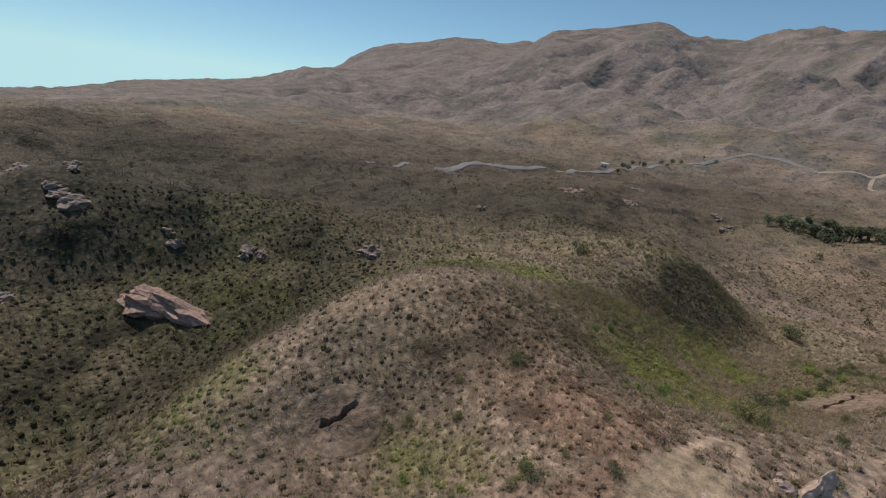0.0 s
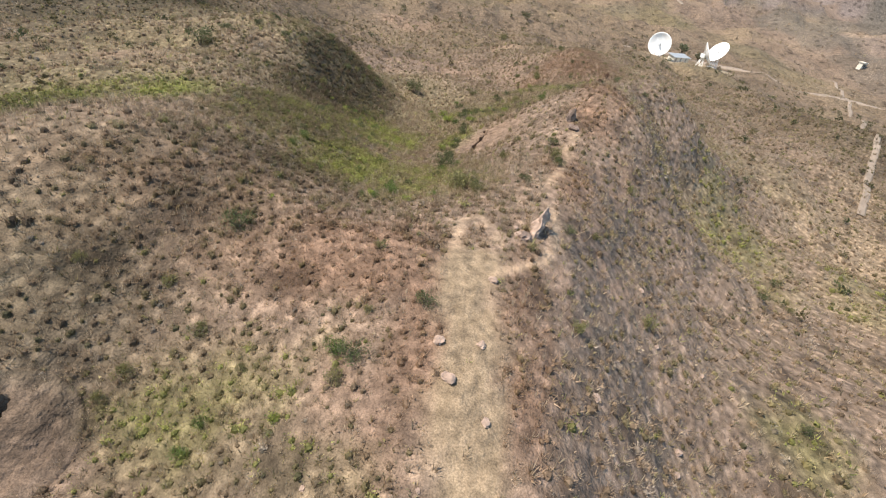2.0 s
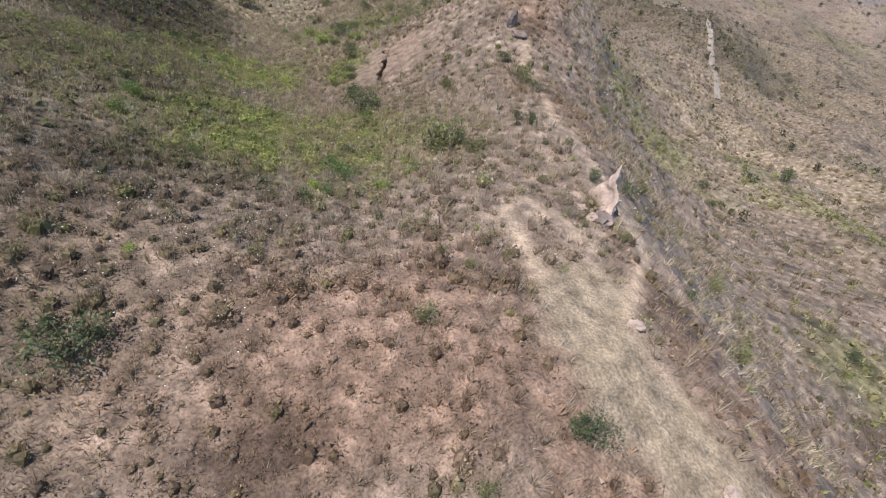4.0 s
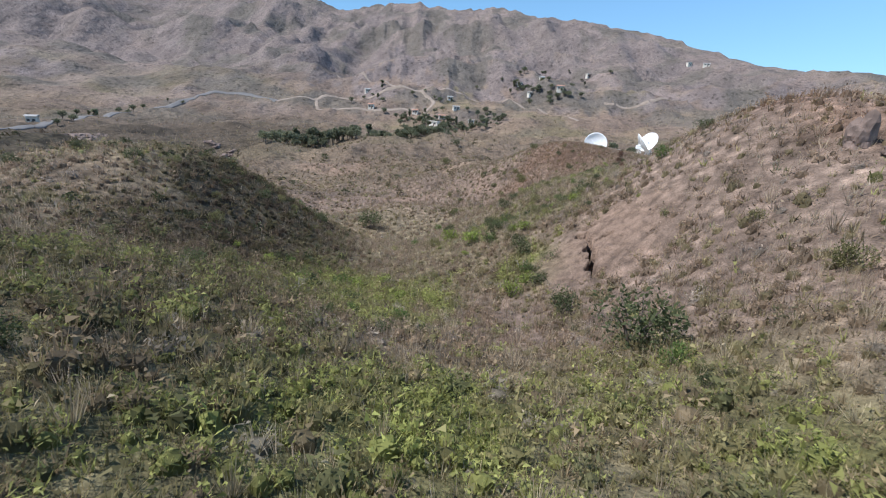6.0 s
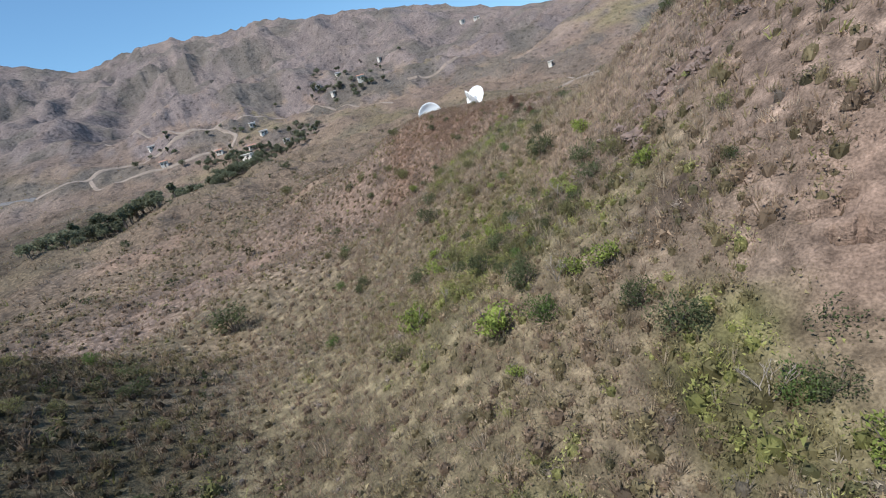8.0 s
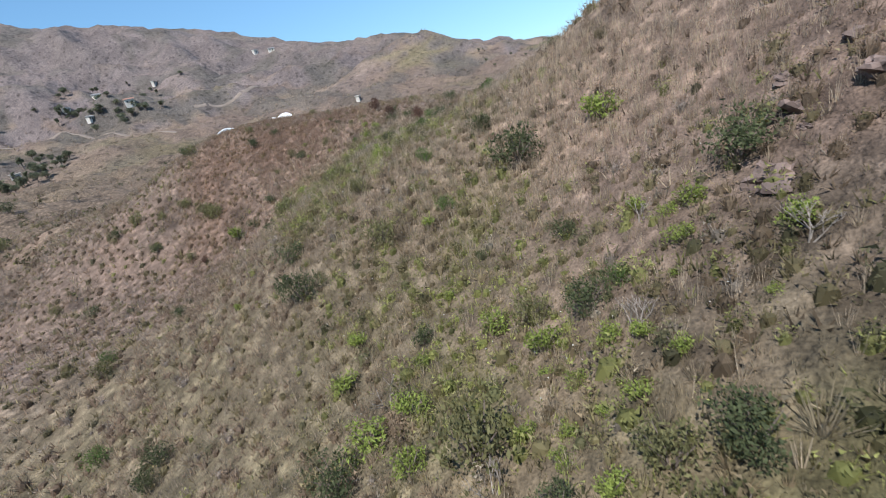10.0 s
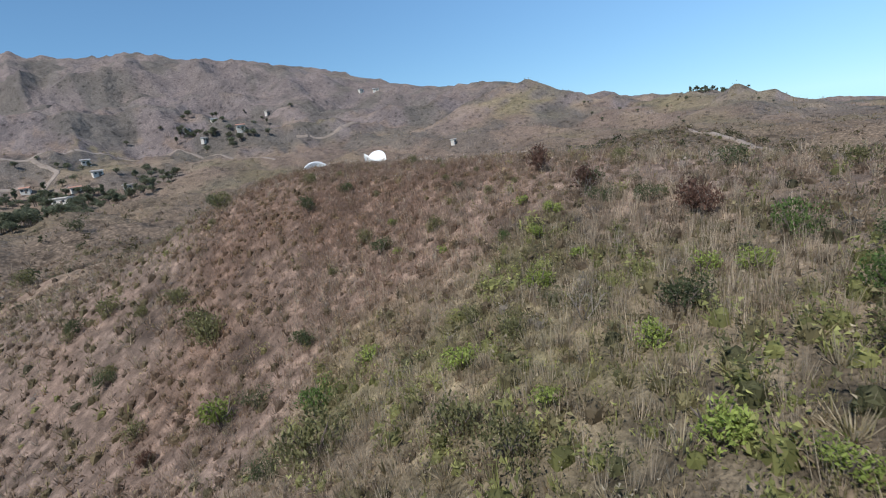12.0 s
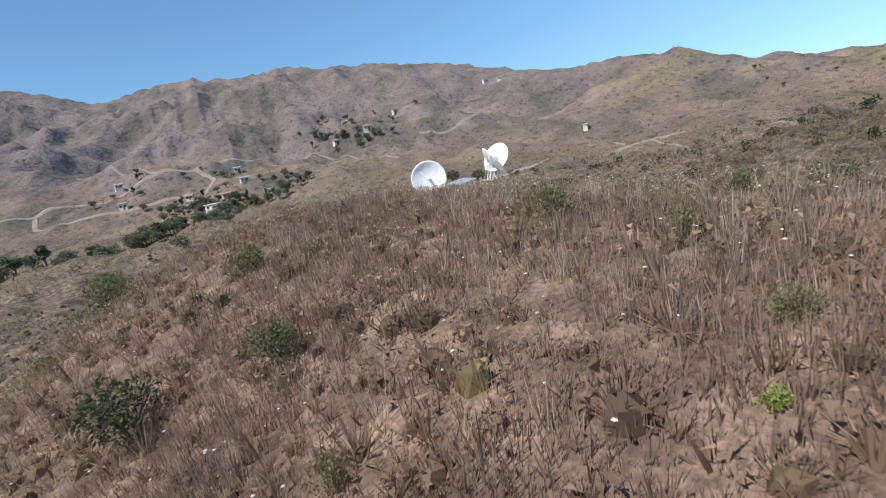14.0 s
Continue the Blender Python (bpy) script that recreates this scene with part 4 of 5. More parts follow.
def farther_bushes():
    """Rounded bushes on the slopes across, joined."""
    g = np.random.default_rng(90)
    out = []
    for count, x0, y0, x1, y1, low, high in ((120, -60, -60, -28, 60, 0.5, 1.1), (170, -150, -100, -50, 140, 0.8, 1.7), (120, 50, -20, 170, 200, 0.8, 1.8), (170, 92, 70, 180, 150, 0.7, 1.5), (150, -60, 100, 110, 260, 0.8, 1.8), (90, -30, 20, -4, 60, 0.5, 0.9)):
        for _ in range(count):
            x, y = g.uniform(x0, x1), g.uniform(y0, y1)
            s = g.uniform(low, high)
            v, f = foliage(int(g.integers(1e6)), 46, 1.5 * s, 1.1 * s, 0.17 * s, 5)
            v = v + np.array((x, y, zg(x, y) - 0.05))
            tri = v[np.concatenate([f[:, (0, 1, 2)], f[:, (0, 2, 3)]])].reshape(-1, 3)
            c = np.array(((0.085, 0.095, 0.045), (0.14, 0.12, 0.06))[int(g.integers(2))]) * g.uniform(0.75, 1.25)
            out.append((tri, np.tile((*c, 1.0), (len(tri), 1))))
    stuff("hillside_bushes", "scattered dark rounded bushes on the slopes across", "bushes", out)


farther_bushes()
for group in SHRUBS.values():
    for ob in group:
        for o in (*ob.children, ob):
            bpy.data.objects.remove(o)


# ---- rocks ----
def boulder(seed, size, sharp=0.35, levels=3):
    bm = bmesh.new()
    bmesh.ops.create_icosphere(bm, subdivisions=levels, radius=1.0)
    off = Vector((seed * 3.1, seed * 1.7, seed * 0.9))
    for v in bm.verts:
        n = noise.noise(v.co * 1.1 + off) * sharp + noise.noise(v.co * 2.7 + off) * sharp * 0.5 + noise.noise(v.co * 6.0 + off) * sharp * 0.2
        c = noise.cell(v.co * 1.6 + off) * sharp * 0.55 + noise.cell(v.co * 3.4 + off) * sharp * 0.22
        v.co = Vector((v.co.x * size[0], v.co.y * size[1], v.co.z * size[2])) * (1 + n + c)
    return bm


def rock(name, label, seed, x, y, size, mat, turn=0.0, sink=0.3, tilt=(0, 0), sharp=0.35, group="rocks"):
    bm = boulder(seed, size, sharp)
    me = bpy.data.meshes.new(name)
    bm.to_mesh(me)
    bm.free()
    me.materials.append(mat)
    ob = new(name, me)
    ob.matrix_world = pose(x, y, zg(x, y) + size[2] * (1 - 2 * sink), tilt[0], tilt[1], turn)
    return tagged(ob, label, "rock", group)


def standing_slab():
    """A fin of rock: rises along its length, upright and shaded on one side, sloping on the other."""
    nu, nv = 34, 22
    verts, faces = [], []
    a, b = Vector((15.5, -10.6, 0)), Vector((16.5, -7.9, 0))
    along = (b - a).normalized()
    side = Vector((-along.y, along.x, 0))
    for i in range(nu):
        s = i / (nu - 1)
        h = (0.25 + 2.1 * min(1.0, s / 0.78) ** 0.9) * (1.0 if s < 0.8 else 1 - ((s - 0.8) / 0.2) ** 2 * 0.9)
        for k in range(nv):
            q = k / (nv - 1)
            up = 1 - abs(2 * q - 1)
            off = -0.45 + 0.35 * (2 * q) if q < 0.5 else -0.10 + 1.15 * (2 * q - 1)
            p = a + (b - a) * s + side * off * (0.5 + 0.25 * h / 3)
            p.z = up**0.8 * h - 0.5
            n = noise.noise_vector(p * 1.1) * 0.22 + noise.noise_vector(p * 3.3) * 0.10
            verts.append(p + n)
    for i in range(nu - 1):
        for k in range(nv - 1):
            o = i * nv + k
            faces.append((o, o + nv, o + nv + 1, o + 1))
    for end in (0, nu - 1):
        c = len(verts)
        row = [verts[end * nv + k] for k in range(nv)]
        verts.append(sum(row, Vector()) / nv)
        faces += [(end * nv + k, end * nv + k + 1, c) if end == 0 else (end * nv + k + 1, end * nv + k, c) for k in range(nv - 1)]
    o = Vector((16.0, -9.2, 0))
    me = bpy.data.meshes.new("standing_rock")
    me.from_pydata([v - o for v in verts], [], faces)
    me.materials.append(ROCK_PINK)
    ob = new("standing_rock", me)
    ob.matrix_world = pose(o.x, o.y, zg(o.x, o.y))
    tagged(ob, "pale pink sandstone fin standing beside the footpath", "rock")


standing_slab()
rock("boulder", "small pale boulder at the foot of the standing slab", 3, 15.2, -10.3, (0.4, 0.45, 0.3), ROCK_BROWN)
rock("boulder", "pale stone lying on the bare earth patch", 4, 13.0, -20.6, (0.2, 0.18, 0.16), ROCK_PINK)
rock("ridge_rock", "reddish rock stump on the crest of the ridge", 5, 20.5, 16.4, (0.5, 0.5, 1.0), ROCK_BROWN, 20, 0.3)
rock("ridge_rock", "pale rock ledge along the crest of the ridge", 6, 20.9, 14.6, (0.4, 0.7, 0.35), ROCK_BROWN, 50, 0.35)
BANK, SLAB = (-6.8, -27.2), (-52.0, -33.5)


def cracked_bank(x, y, hollow, depth, cracks, width, label):
    """Bare bank that fills a hollow of the ground sheet, split by jagged cracks (lines of x, y)."""
    n, reach = 190, hollow * 2.05
    u, v = np.meshgrid(np.linspace(-reach, reach, n), np.linspace(-reach, reach, n))
    px, py, d0 = x + u, y + v, np.hypot(u, v)
    fill = depth * np.exp(-(d0**2) / hollow**2) + 0.06 - 0.5 * smooth(0.82 * reach, reach, d0)
    rough = (fbm(px, py, 1.8, 4, 92) - 0.5) * 0.30 + (fbm(px, py, 0.4, 3, 93) - 0.5) * 0.10
    ledge = np.floor(fbm(px, py, 2.6, 3, 94) * 6) * 0.07
    cut = np.zeros_like(px)
    for pts in cracks:
        d = line_distance(px + (fbm(px, py, 0.8, 3, 95) - 0.5) * 0.7, py + (fbm(px, py, 0.8, 3, 96) - 0.5) * 0.7, pts)
        wide = width * (0.45 + 1.1 * fbm(px, py, 0.7, 2, 97))
        cut = np.maximum(cut, 1 - smooth(0.7, 1.0, d / wide))
    inside = 1 - smooth(0.55 * reach, 0.85 * reach, d0)
    pz = on_ground(px, py) + fill + (rough + ledge - 0.15) * inside - (depth - 0.1) * cut * inside
    tint = soil_colour(px, py, np.zeros_like(px))
    tint[..., :3] = mix(tint[..., :3], (0.155, 0.108, 0.08), 0.6 * inside)
    tint[..., 3] *= 1 - 0.5 * inside
    i = (np.arange(n - 1)[:, None] * n + np.arange(n - 1)[None, :]).ravel()
    faces = np.stack([i, i + 1, i + n + 1, i + n], 1)
    me = mesh_object("earth_bank", np.stack([px, py, pz], -1).reshape(-1, 3), faces, GROUND, ("cover", tint.reshape(-1, 4)), True)
    tagged(new("earth_bank", me), label, "bank", kind="structure")


cracked_bank(12.2, 22.0, 2.5, 1.6, [((11.9, 24.6), (12.2, 23.6), (12.1, 22.9), (11.5, 22.2), (11.4, 21.2), (11.0, 20.4), (10.9, 19.3), (10.9, 18.4)), ((12.1, 22.9), (12.8, 22.5)), ((12.6, 24.9), (12.2, 25.4))], 0.26, "smooth pinkish earth and rock flank split by a dark crack")
cracked_bank(*BANK, 1.9, 1.3, [((BANK[0] - 0.9, BANK[1] + 1.6), (BANK[0] - 0.3, BANK[1] + 0.2), (BANK[0] - 0.1, BANK[1] - 1.4))], 0.26, "eroded brown earth bank with a dark washed-out gash")
# crags under the crest
g = random.Random(9)
for k in range(34):
    x, y = g.uniform(15.0, 21.5), g.uniform(31.5, 38.5)
    s = g.uniform(0.14, 0.34) if k < 24 else g.uniform(0.09, 0.18)
    rock("crag", "brown weathered rock outcrop under the grassy crest", 40 + k, x, y, (s, s * g.uniform(0.8, 1.7), s * 0.75), ROCK_BROWN, g.uniform(0, 180), 0.5, (g.uniform(-20, 20), -25), 0.7, "crags")
# slabs and crags on the slopes across the gully
for k, (x, y, s) in enumerate(((-89, -55, 3.0), (-78, -48, 3.2), (-69, -33, 1.8), (-61, -55, 1.8), (-62, -21, 2.2), (-51, -3, 2.4), (-99, 109, 3.0), (-106, 120, 3.4), (-115, 127, 3.4), (-63, 167, 4.0), (-70, 172, 3.2), (-88, 54, 2.8), (-76, 112, 3.2), (-118, 189, 3.6), (-85, -47, 2.4))):
    pinkish = 6 <= k <= 8
    for q in range(5):
        b = s * g.uniform(0.3, 0.62)
        rock("crag", "pinkish weathered rock slab on the scrubby slope" if pinkish else "dark weathered rock outcrop on the scrubby slope", 60 + 7 * k + q, x + g.uniform(-0.8, 0.8) * s, y + g.uniform(-0.5, 0.5) * s, (b, b * g.uniform(0.6, 1.1), b * g.uniform(0.45, 0.7)), ROCK_FLANK if pinkish else ROCK_BROWN, g.uniform(0, 180), 0.55, (g.uniform(-15, 15), g.uniform(-15, 15)), 0.5, "crags")
rock("rock_slab", "long tapering pink rock slab bedded in the dark hillside", 61, *SLAB, (7.2, 2.0, 1.5), ROCK_FLANK, 53, 0.44, (-6, 18), 0.42, "rocks")
rock("rock_slab", "broad pink rock slab bedded in the dark hillside", 66, SLAB[0] - 3.6, SLAB[1] - 4.2, (4.0, 3.0, 1.6), ROCK_FLANK, 50, 0.45, (-6, 14), 0.45, "rocks")
for k in range(26):
    x, y = g.uniform(7, 20), g.uniform(-32, -8)
    if k > 13:
        x, y = g.uniform(26, 60), g.uniform(-20, 25)
    s = g.uniform(0.1, 0.3)
    rock("stone", "small pale stone lying on the slope", 90 + k, x, y, (s, s * 0.8, s * 0.6), ROCK_PINK, g.uniform(0, 180), 0.3, (0, 0), 0.3, "loose stones")


# ---- dead branches ----
def dead_branch(seed, x, y, size, label):
    g = random.Random(seed)
    bm = bmesh.new()

    def grow(a, d, length, thick, depth):
        b = a + d * length
        rod(bm, a, b, thick, thick * 0.6, 5)
        if depth:
            for _ in range(g.randint(2, 3)):
                nd = (d + Vector((g.uniform(-0.8, 0.8), g.uniform(-0.8, 0.8), g.uniform(-0.2, 0.6)))).normalized()
                grow(b, nd, length * g.uniform(0.55, 0.8), thick * 0.6, depth - 1)

    for _ in range(3):
        grow(Vector((0, 0, -0.1)), Vector((g.uniform(-0.7, 0.7), g.uniform(-0.7, 0.7), 1)).normalized(), size * 0.42, size * 0.022, 3)
    me = bpy.data.meshes.new("dead_shrub")
    bm.to_mesh(me)
    bm.free()
    me.materials.append(DEADWOOD)
    ob = new("dead_shrub", me)
    ob.matrix_world = pose(x, y, zg(x, y), 0, 0, seed * 50)
    tagged(ob, label, "dead shrub", "dead shrubs")


for k, (x, y, s) in enumerate(((10.6, 46.0, 1.3), (9.0, 41.5, 1.2), (12.5, 40.0, 1.3), (8.0, 24.2, 1.5), (-4.0, 15.0, 1.4), (14.0, 37.4, 1.2), (26.0, 61.6, 1.2), (20.0, 61.0, 1.2), (33.2, 66.0, 1.2), (8.6, 31.6, 1.4), (16.5, 41.0, 1.1), (6.5, 37.6, 1.2))):
    dead_branch(k + 1, x, y, s * 0.7, "bleached leafless dead shrub among the scrub")


def wildflowers():
    g = np.random.default_rng(77)
    x = np.concatenate([g.uniform(27, 46, 420), g.uniform(-3, 3, 90), g.uniform(10, 22, 120)])
    y = np.concatenate([g.uniform(76, 92, 420), g.uniform(-16, -8, 90), g.uniform(38, 58, 120)])
    n = len(x)
    p = np.stack([x, y, on_ground(x, y) + g.uniform(0.28, 0.5, n)], 1)
    top = p + np.array((0, 0, 0.012))
    r = g.uniform(0.012, 0.026, n)
    rim = [np.stack([p[:, 0] + r * math.cos(a), p[:, 1] + r * math.sin(a), p[:, 2]], 1) for a in (0, 1.257, 2.513, 3.77, 5.027)]
    foot = np.stack([x, y, on_ground(x, y) - 0.02], 1)
    tris = [np.stack([top, rim[k], rim[(k + 1) % 5]], 1) for k in range(5)] + [np.stack([foot, foot + np.array((0.008, 0, 0)), p], 1)]
    verts = np.concatenate([t.reshape(-1, 3) for t in tris])
    tint = np.concatenate([np.tile((0.8, 0.78, 0.7, 1.0), (len(t) * 3, 1)) for t in tris[:5]] + [np.tile((0.3, 0.24, 0.16, 1.0), (len(tris[5]) * 3, 1))])
    stuff("wildflowers", "small white flower heads on dry stalks", "flowers", [(verts, tint)])


wildflowers()


# ---- antenna station on the farther hill ----
def dish_mesh(radius, depth, thick):
    rings, seg = 10, 48
    prof = [(radius * k / rings, depth * (k / rings) ** 2) for k in range(rings + 1)]
    prof += [(radius * 1.01, depth - thick * 0.3), (radius * 0.985, depth - thick)] + [(radius * k / rings, depth * (k / rings) ** 2 - thick) for k in range(rings - 1, 0, -1)]
    v = [(0, 0, 0)]
    for r, z in prof[1:]:
        v += [(r * math.cos(2 * math.pi * a / seg), r * math.sin(2 * math.pi * a / seg), z) for a in range(seg)]
    v.append((0, 0, -thick))
    f = [(0, 1 + a, 1 + (a + 1) % seg) for a in range(seg)]
    n = len(prof) - 1
    for k in range(n - 1):
        for a in range(seg):
            i, j = 1 + k * seg + a, 1 + k * seg + (a + 1) % seg
            f.append((i, i + seg, j + seg, j))
    last = 1 + (n - 1) * seg
    f += [(last + a, len(v) - 1, last + (a + 1) % seg) for a in range(seg)]
    me = bpy.data.meshes.new("reflector")
    me.from_pydata(v, [], f)
    me.materials.append(WHITE)
    return me


def antenna(x, y, facing, lift, radius, hub, label):
    """facing: bearing of the dish's axis; lift: its elevation; hub: height of its centre."""
    z = zg(x, y)
    ob = empty("dish_antenna", pose(x, y, z), label, "antenna", "dish antennas on the hill")
    bm = bmesh.new()
    rod(bm, (0, 0, -0.6), (0, 0, 0.35), 2.2, 2.2, 20)
    part("foundation", bm, CONCRETE, ob, "round concrete footing")
    axis = Vector((math.sin(radians(facing)) * math.cos(radians(lift)), math.cos(radians(facing)) * math.cos(radians(lift)), math.sin(radians(lift))))
    centre = Vector((0, 0, hub)) + axis * 0.6
    bm = bmesh.new()
    for k in range(4):
        a = radians(45 + 90 * k)
        rod(bm, (1.7 * math.cos(a), 1.7 * math.sin(a), 0.3), (0.5 * math.cos(a), 0.5 * math.sin(a), hub - 0.9), 0.13, 0.11, 8)
        b = radians(135 + 90 * k)
        rod(bm, (1.7 * math.cos(a), 1.7 * math.sin(a), 0.35), (0.9 * math.cos(b), 0.9 * math.sin(b), hub * 0.6), 0.07, 0.07, 6)
    part("pedestal", bm, WHITE, ob, "white braced steel pedestal")
    bm = bmesh.new()
    box(bm, (1.7, 1.7, 1.5), Vector((0, 0, hub - 0.3)) - axis * 0.6, -facing)
    part("hub", bm, WHITE, ob)
    turn = Matrix.Translation(centre) @ axis.to_track_quat("Z", "Y").to_matrix().to_4x4()
    depth = radius * 0.24
    refl = part("reflector", dish_mesh(radius, depth, 0.16), WHITE, ob, "white parabolic reflector", True)
    refl.matrix_local = turn
    for k in range(12):
        bm = bmesh.new()
        a = 2 * math.pi * k / 12
        for s in range(6):
            r0, r1 = radius * (0.12 + 0.14 * s), radius * (0.12 + 0.14 * (s + 1))
            z0, z1 = depth * (r0 / radius) ** 2 - 0.3, depth * (r1 / radius) ** 2 - 0.3
            rod(bm, (r0 * math.cos(a), r0 * math.sin(a), z0), (r1 * math.cos(a), r1 * math.sin(a), z1), 0.07, 0.07, 5)
        rod(bm, (radius * 0.12 * math.cos(a), radius * 0.12 * math.sin(a), -0.9), (radius * 0.7 * math.cos(a), radius * 0.7 * math.sin(a), depth * 0.45), 0.06, 0.06, 5)
        part("rib", bm, STEEL, refl)
    focus = radius * 0.78
    for k in range(4):
        bm = bmesh.new()
        a = radians(45 + 90 * k)
        rod(bm, (radius * 0.62 * math.cos(a), radius * 0.62 * math.sin(a), depth * 0.38), (0.3 * math.cos(a), 0.3 * math.sin(a), focus), 0.035, 0.03, 6)
        part("strut", bm, WHITE, refl)
    bm = bmesh.new()
    g_ = bmesh.ops.create_uvsphere(bm, u_segments=20, v_segments=8, radius=0.42)["verts"]
    bmesh.ops.scale(bm, vec=(1, 1, 0.3), verts=g_)
    bmesh.ops.translate(bm, vec=(0, 0, focus), verts=g_)
    part("subreflector", bm, WHITE, refl, soft=True)
    bm = bmesh.new()
    rod(bm, (0, 0, 0), (0, 0, 1.5), 0.42, 0.28, 14)
    part("feed_horn", bm, STEEL, refl, "grey feed horn")
    return ob


antenna(79.4, 185.5, 203, 3, 4.6, 4.9, "large white dish antenna facing the ridge on a gravel pad")
antenna(100, 188, 108, 34, 4.7, 6.2, "large white dish antenna tilted to the sky on a braced pedestal")
antenna(110.7, 199.5, 250, 30, 4.7, 6.4, "large white dish antenna standing behind its tilted neighbour")


def shelter():
    x, y = 90.5, 188.5
    ob = empty("equipment_shelter", pose(x, y, zg(x, y), 0, 0, 38), "long low equipment shelter with a sloping metal roof", "building")
    bm = bmesh.new()
    box(bm, (11.0, 3.2, 2.6), (0, 0, 0.9))
    part("wall", bm, PLASTER, ob)
    bm = bmesh.new()
    box(bm, (12.0, 4.4, 0.14), (0, 0, 2.45), 0, 9)
    part("roof", bm, STEEL, ob, "pale grey sloping metal roof")
    for k in range(3):
        bm = bmesh.new()
        box(bm, (0.9, 0.08, 1.9), (-4 + 3.6 * k, -1.63, 0.95))
        part("door", bm, GREYROOF, ob)
    ob = empty("cabinet", pose(104.5, 187.0, zg(104.5, 187.0)), "dark equipment cabinet beside the tilted dish", "cabinet")
    bm = bmesh.new()
    box(bm, (2.6, 1.6, 2.4), (0, 0, 0.9))
    part("body", bm, PANEL, ob)
    bm = bmesh.new()
    box(bm, (2.9, 1.9, 0.12), (0, 0, 2.16))
    part("lid", bm, STEEL, ob)


shelter()


# ---- trees ----
def tree(seed, tall, wide, label):
    g = np.random.default_rng(seed)
    ob = empty("tree", pose(0, 0, -950), label, "tree", "trees of the valley")
    bm = bmesh.new()
    rod(bm, (0, 0, -0.6), (0, 0, tall * 0.45), tall * 0.04, tall * 0.026, 8)
    for k in range(5):
        a = 2 * math.pi * (k + g.random()) / 5
        rod(bm, (0, 0, tall * 0.3), (math.cos(a) * wide * 0.3, math.sin(a) * wide * 0.3, tall * (0.6 + 0.2 * g.random())), tall * 0.02, tall * 0.008, 6)
    part("trunk", bm, BARK, ob)
    v, f = foliage(seed, 420, wide, tall, tall * 0.075, 11)
    v[:, 2] = tall * 0.22 + v[:, 2] * 0.8
    part("crown", mesh_object("crown", v, f, LEAF_TREE), LEAF_TREE, ob)
    return ob


TREES = [tree(101, 7.0, 6.5, "broad dark green tree in the valley"), tree(102, 9.0, 6.0, "tall dark green tree in the valley"), tree(103, 5.5, 5.5, "low rounded grey-green tree in the valley"), tree(104, 9.0, 3.2, "narrow dark conifer beside the houses")]
g = random.Random(21)


def grove(path, count, spread, low=0.7, high=1.3):
    for _ in range(count):
        k = g.randrange(len(path) - 1)
        s = g.random()
        x = path[k][0] + (path[k + 1][0] - path[k][0]) * s + g.gauss(0, spread)
        y = path[k][1] + (path[k + 1][1] - path[k][1]) * s + g.gauss(0, spread)
        place(TREES[g.choice((0, 0, 1, 2, 2, 3))], x, y, g.uniform(low, high), sink=0.1)


grove([(-55, 200), (-42, 218), (-27, 226), (-10, 262), (8, 264), (20, 300), (28, 345)], 130, 5, 0.5, 1.0)
grove([(1, 414), (15, 376), (33, 380), (46, 364), (60, 376), (81, 410)], 110, 9, 0.4, 0.95)
grove([(113, 505), (132, 470), (155, 455)], 34, 12, 0.6, 1.1)
grove([(-39, 470), (0, 440), (40, 440)], 18, 14, 0.5, 0.9)
grove([(538, 256), (556, 244), (572, 232)], 44, 6, 0.45, 0.75)
grove([(318, 268), (355, 210), (329, 137)], 16, 24, 0.25, 0.45)
grove([(-174, 229), (-195, 325), (-182, 430)], 14, 7, 0.5, 0.9)
grove([(150, 460), (236, 616)], 14, 30, 0.6, 1.0)
place(TREES[1], 97.5, 208, 0.75, sink=0.1)
place(TREES[0], 105.5, 206, 0.75, sink=0.1)
for ob in TREES:
    for o in (*ob.children, ob):
        bpy.data.objects.remove(o)


# ---- houses ----
def house(x, y, turn, w, d, h, roof_mat, label, gable=True):
    z = zg(x, y)
    ob = empty("house", pose(x, y, z, 0, 0, turn), label, "house", "houses of the valley")
    bm = bmesh.new()
    box(bm, (w, d, h + 2.0), (0, 0, h / 2 - 1.0))
    part("wall", bm, PLASTER, ob)
    bm = bmesh.new()
    if gable:
        e, r = 0.6, d * 0.22
        vs = [bm.verts.new(c) for c in ((-w / 2 - e, -d / 2 - e, h - 0.1), (w / 2 + e, -d / 2 - e, h - 0.1), (w / 2 + e, d / 2 + e, h - 0.1), (-w / 2 - e, d / 2 + e, h - 0.1), (-w / 2 - e, 0, h + r), (w / 2 + e, 0, h + r))]
        for q in ((0, 1, 5, 4), (2, 3, 4, 5), (0, 4, 3), (1, 2, 5), (3, 2, 1, 0)):
            bm.faces.new([vs[i] for i in q])
    else:
        box(bm, (w + 1, d + 1, 0.35), (0, 0, h + 0.1))
    part("roof", bm, roof_mat, ob)
    for k in range(max(2, int(w / 3.2))):
        for s in (-1, 1):
            bm = bmesh.new()
            box(bm, (1.3, 0.12, 1.2), (-w / 2 + (k + 0.5) * w / max(2, int(w / 3.2)), s * (d / 2 + 0.03), h * 0.55))
            part("window", bm, GLASS, ob)
    bm = bmesh.new()
    box(bm, (1.1, 0.12, 2.1), (w * 0.12, -d / 2 - 0.04, 1.05))
    part("door", bm, BARK, ob)


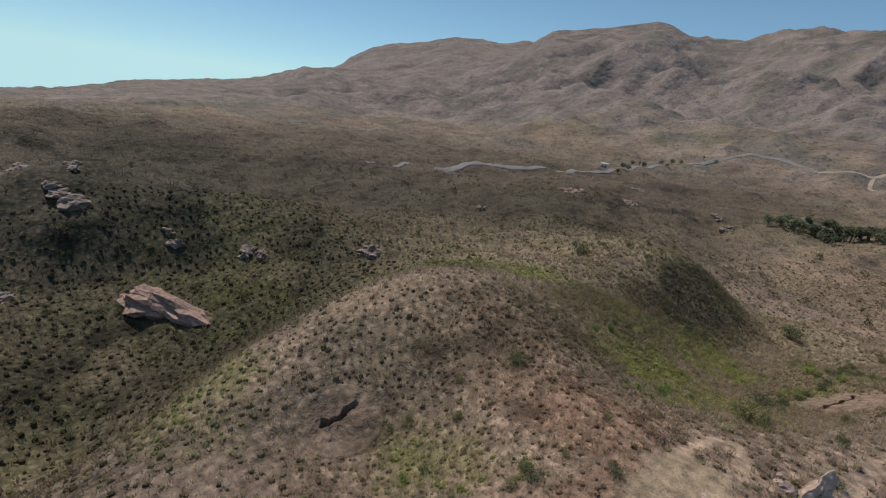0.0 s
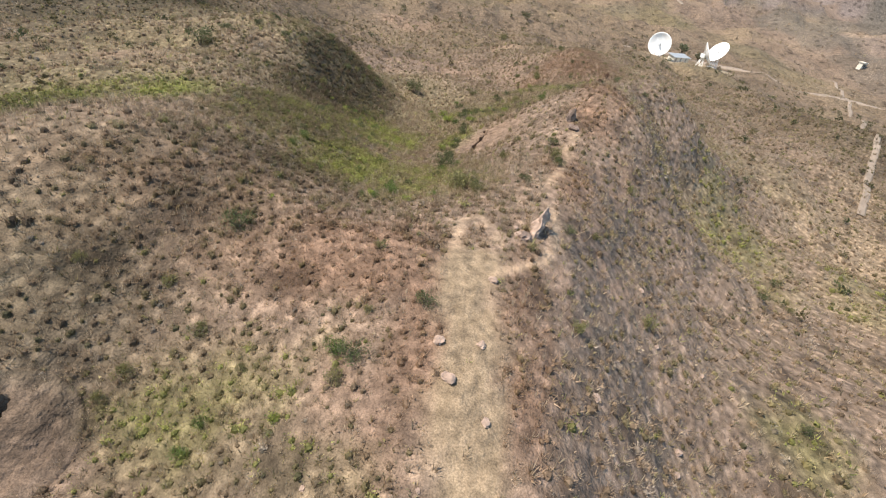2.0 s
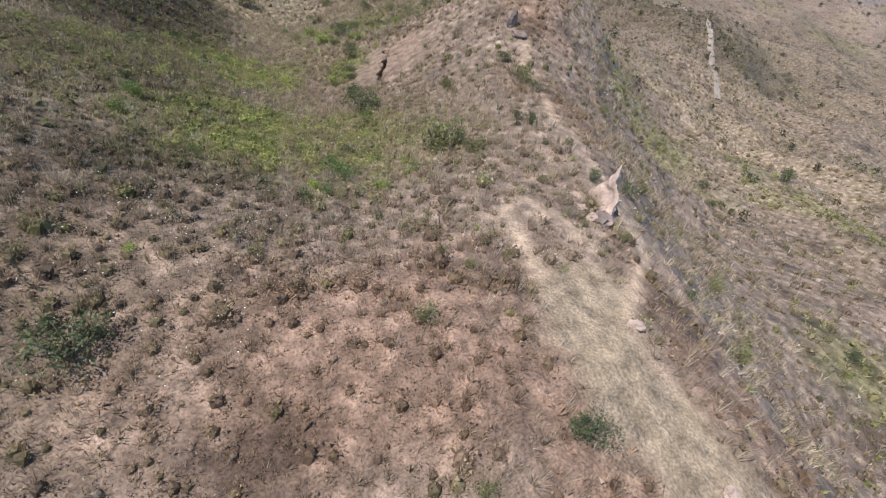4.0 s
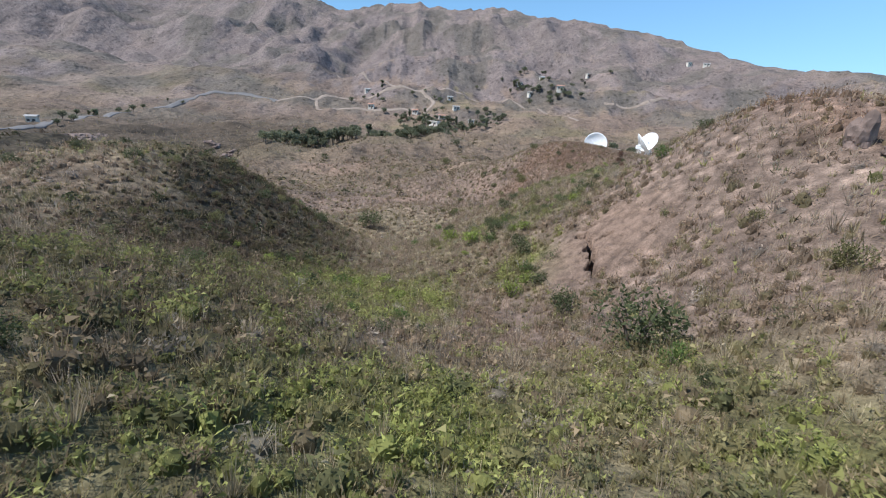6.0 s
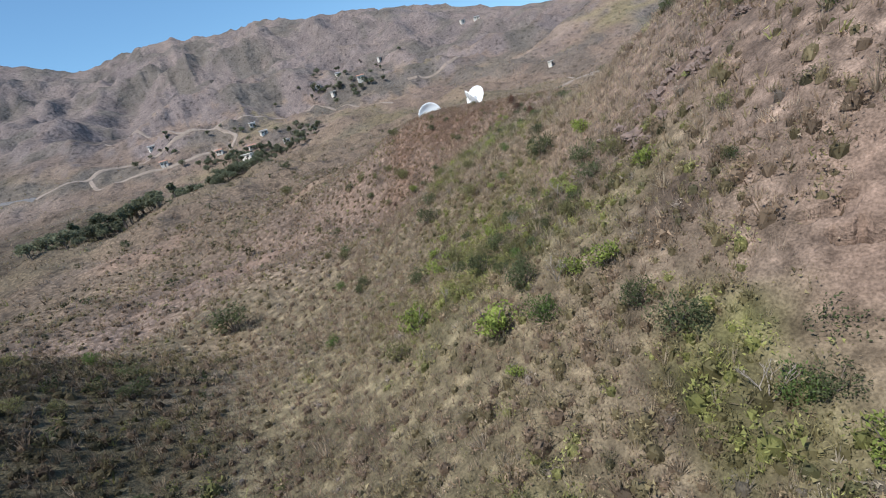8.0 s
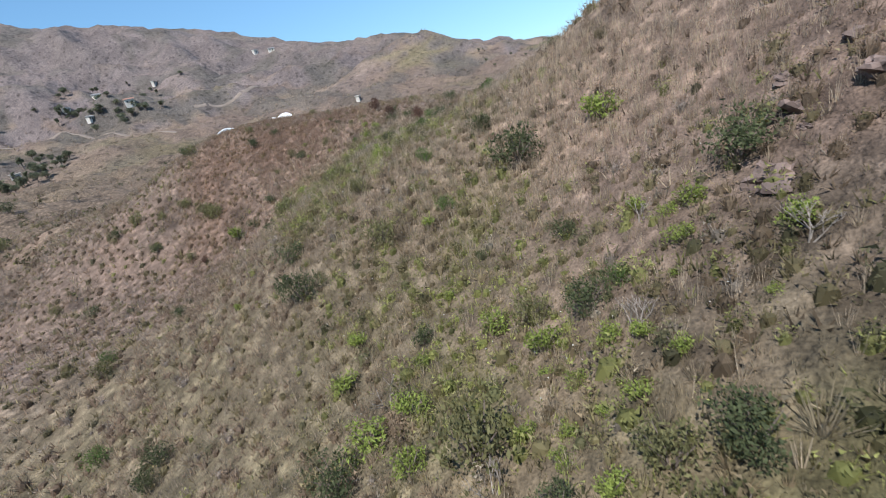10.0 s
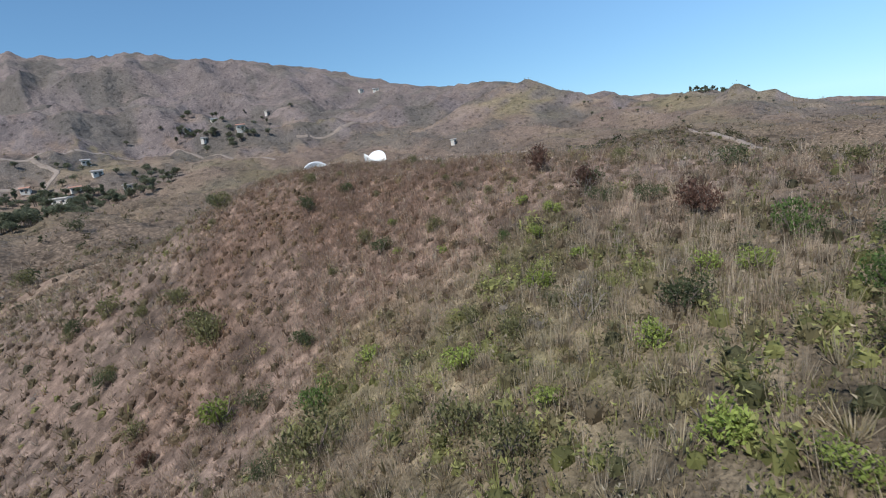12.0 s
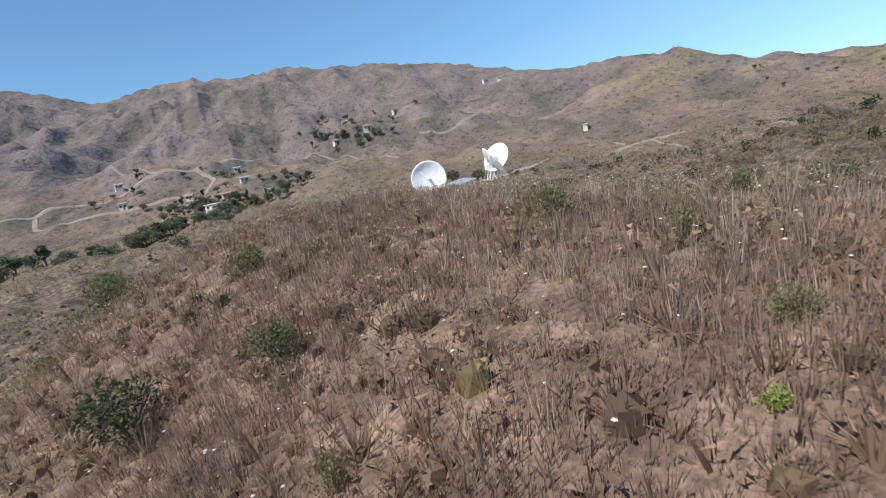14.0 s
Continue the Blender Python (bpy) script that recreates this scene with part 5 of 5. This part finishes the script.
g = random.Random(31)
for x, y, w, c in ((22, 363, 17, 0), (43, 407, 11, 1), (8, 419, 9, 2), (-39, 480, 10, 1), (42, 457, 10, 1), (120, 505, 12, 0), (123, 469, 10, 1), (150, 458, 13, 2), (404, 629, 16, 1), (386, 640, 12, 0), (-32, 434, 10, 2), (236, 616, 12, 0),
                    (233, 291, 8, 0), (146, 512, 11, 1), (30, 395, 10, 2), (54, 386, 9, 0), (-188, 250, 9, 1)):
    roof = (PLASTER, GREYROOF, TERRACOTTA)[c]
    w *= 0.5
    house(x, y, g.uniform(-40, 40), w, w * g.uniform(0.5, 0.7), g.uniform(2.8, 4.5), roof, ("pale house with a pale flat roof in the valley", "pale house with a grey gabled roof in the valley", "pale house with a terracotta gabled roof")[c], c != 0)


# ---- roads ----
def road(name, pts, width, mat, label, closed_lift=0.25):
    p = []
    for (ax, ay), (bx, by) in zip(pts[:-1], pts[1:]):
        n = max(2, int(math.hypot(bx - ax, by - ay) / 3))
        p += [(ax + (bx - ax) * k / n, ay + (by - ay) * k / n) for k in range(n)]
    p.append(pts[-1])
    p = np.array(p, float)
    for _ in range(6):
        p[1:-1] = (p[:-2] + 2 * p[1:-1] + p[2:]) / 4
    t = np.gradient(p, axis=0)
    t /= np.linalg.norm(t, axis=1)[:, None]
    s = np.stack([-t[:, 1], t[:, 0]], 1)
    cols, verts = 5, []
    for k in range(cols):
        q = p + s * width * (k / (cols - 1) - 0.5)
        verts.append(np.column_stack([q, on_ground(q[:, 0], q[:, 1]) + closed_lift]))
    low = [np.column_stack([verts[k][:, :2], on_ground(verts[k][:, 0], verts[k][:, 1]) - 0.5]) for k in (0, cols - 1)]
    rows = [low[0]] + verts + [low[1]]
    n = len(p)
    f = [(a * n + i, (a + 1) * n + i, (a + 1) * n + i + 1, a * n + i + 1) for a in range(len(rows) - 1) for i in range(n - 1)]
    me = mesh_object(name, np.concatenate(rows), f, mat)
    tagged(new(name, me), label, "road", kind="structure")


road("road", ((-150, 40), (-176, 103), (-185, 132), (-174, 155), (-177, 200), (-174, 229), (-195, 325), (-192, 387), (-181, 428), (-178, 450), (-150, 462), (-118, 440)), 5, ASPHALT, "pale winding asphalt road along the foot of the mountain")
road("dirt_road", ((-118, 440), (-86, 458), (-66, 471), (-38, 463), (-12, 466), (15, 464), (68, 489), (94, 472), (125, 424), (144, 382)), 3.0, EARTH, "pale graded dirt road across the valley slope")
road("dirt_road", ((-86, 459), (-80, 431), (-51, 434), (-19, 429), (8, 428)), 3, EARTH, "pale dirt drive below the houses")
road("dirt_road", ((15, 464), (24, 440), (28, 432), (20, 424), (12, 412), (20, 392)), 3.2, EARTH, "pale dirt drive winding down to the houses")
road("dirt_road", ((-80, 565), (-44, 522), (-12, 468)), 3.0, EARTH, "pale dirt road climbing the valley slope")
road("dirt_road", ((70, 204), (95, 213), (118, 213), (150, 205), (185, 190)), 2.8, EARTH, "pale dirt road along the ridge behind the antennas")
road("dirt_road", ((210, 270), (154, 158), (120, 105), (108, 83), (91, 55)), 1.5, EARTH, "pale eroded track on the eastern slope")
road("dirt_road", ((187, 437), (229, 428), (262, 440)), 2.5, EARTH, "short pale dirt road on the far slope")
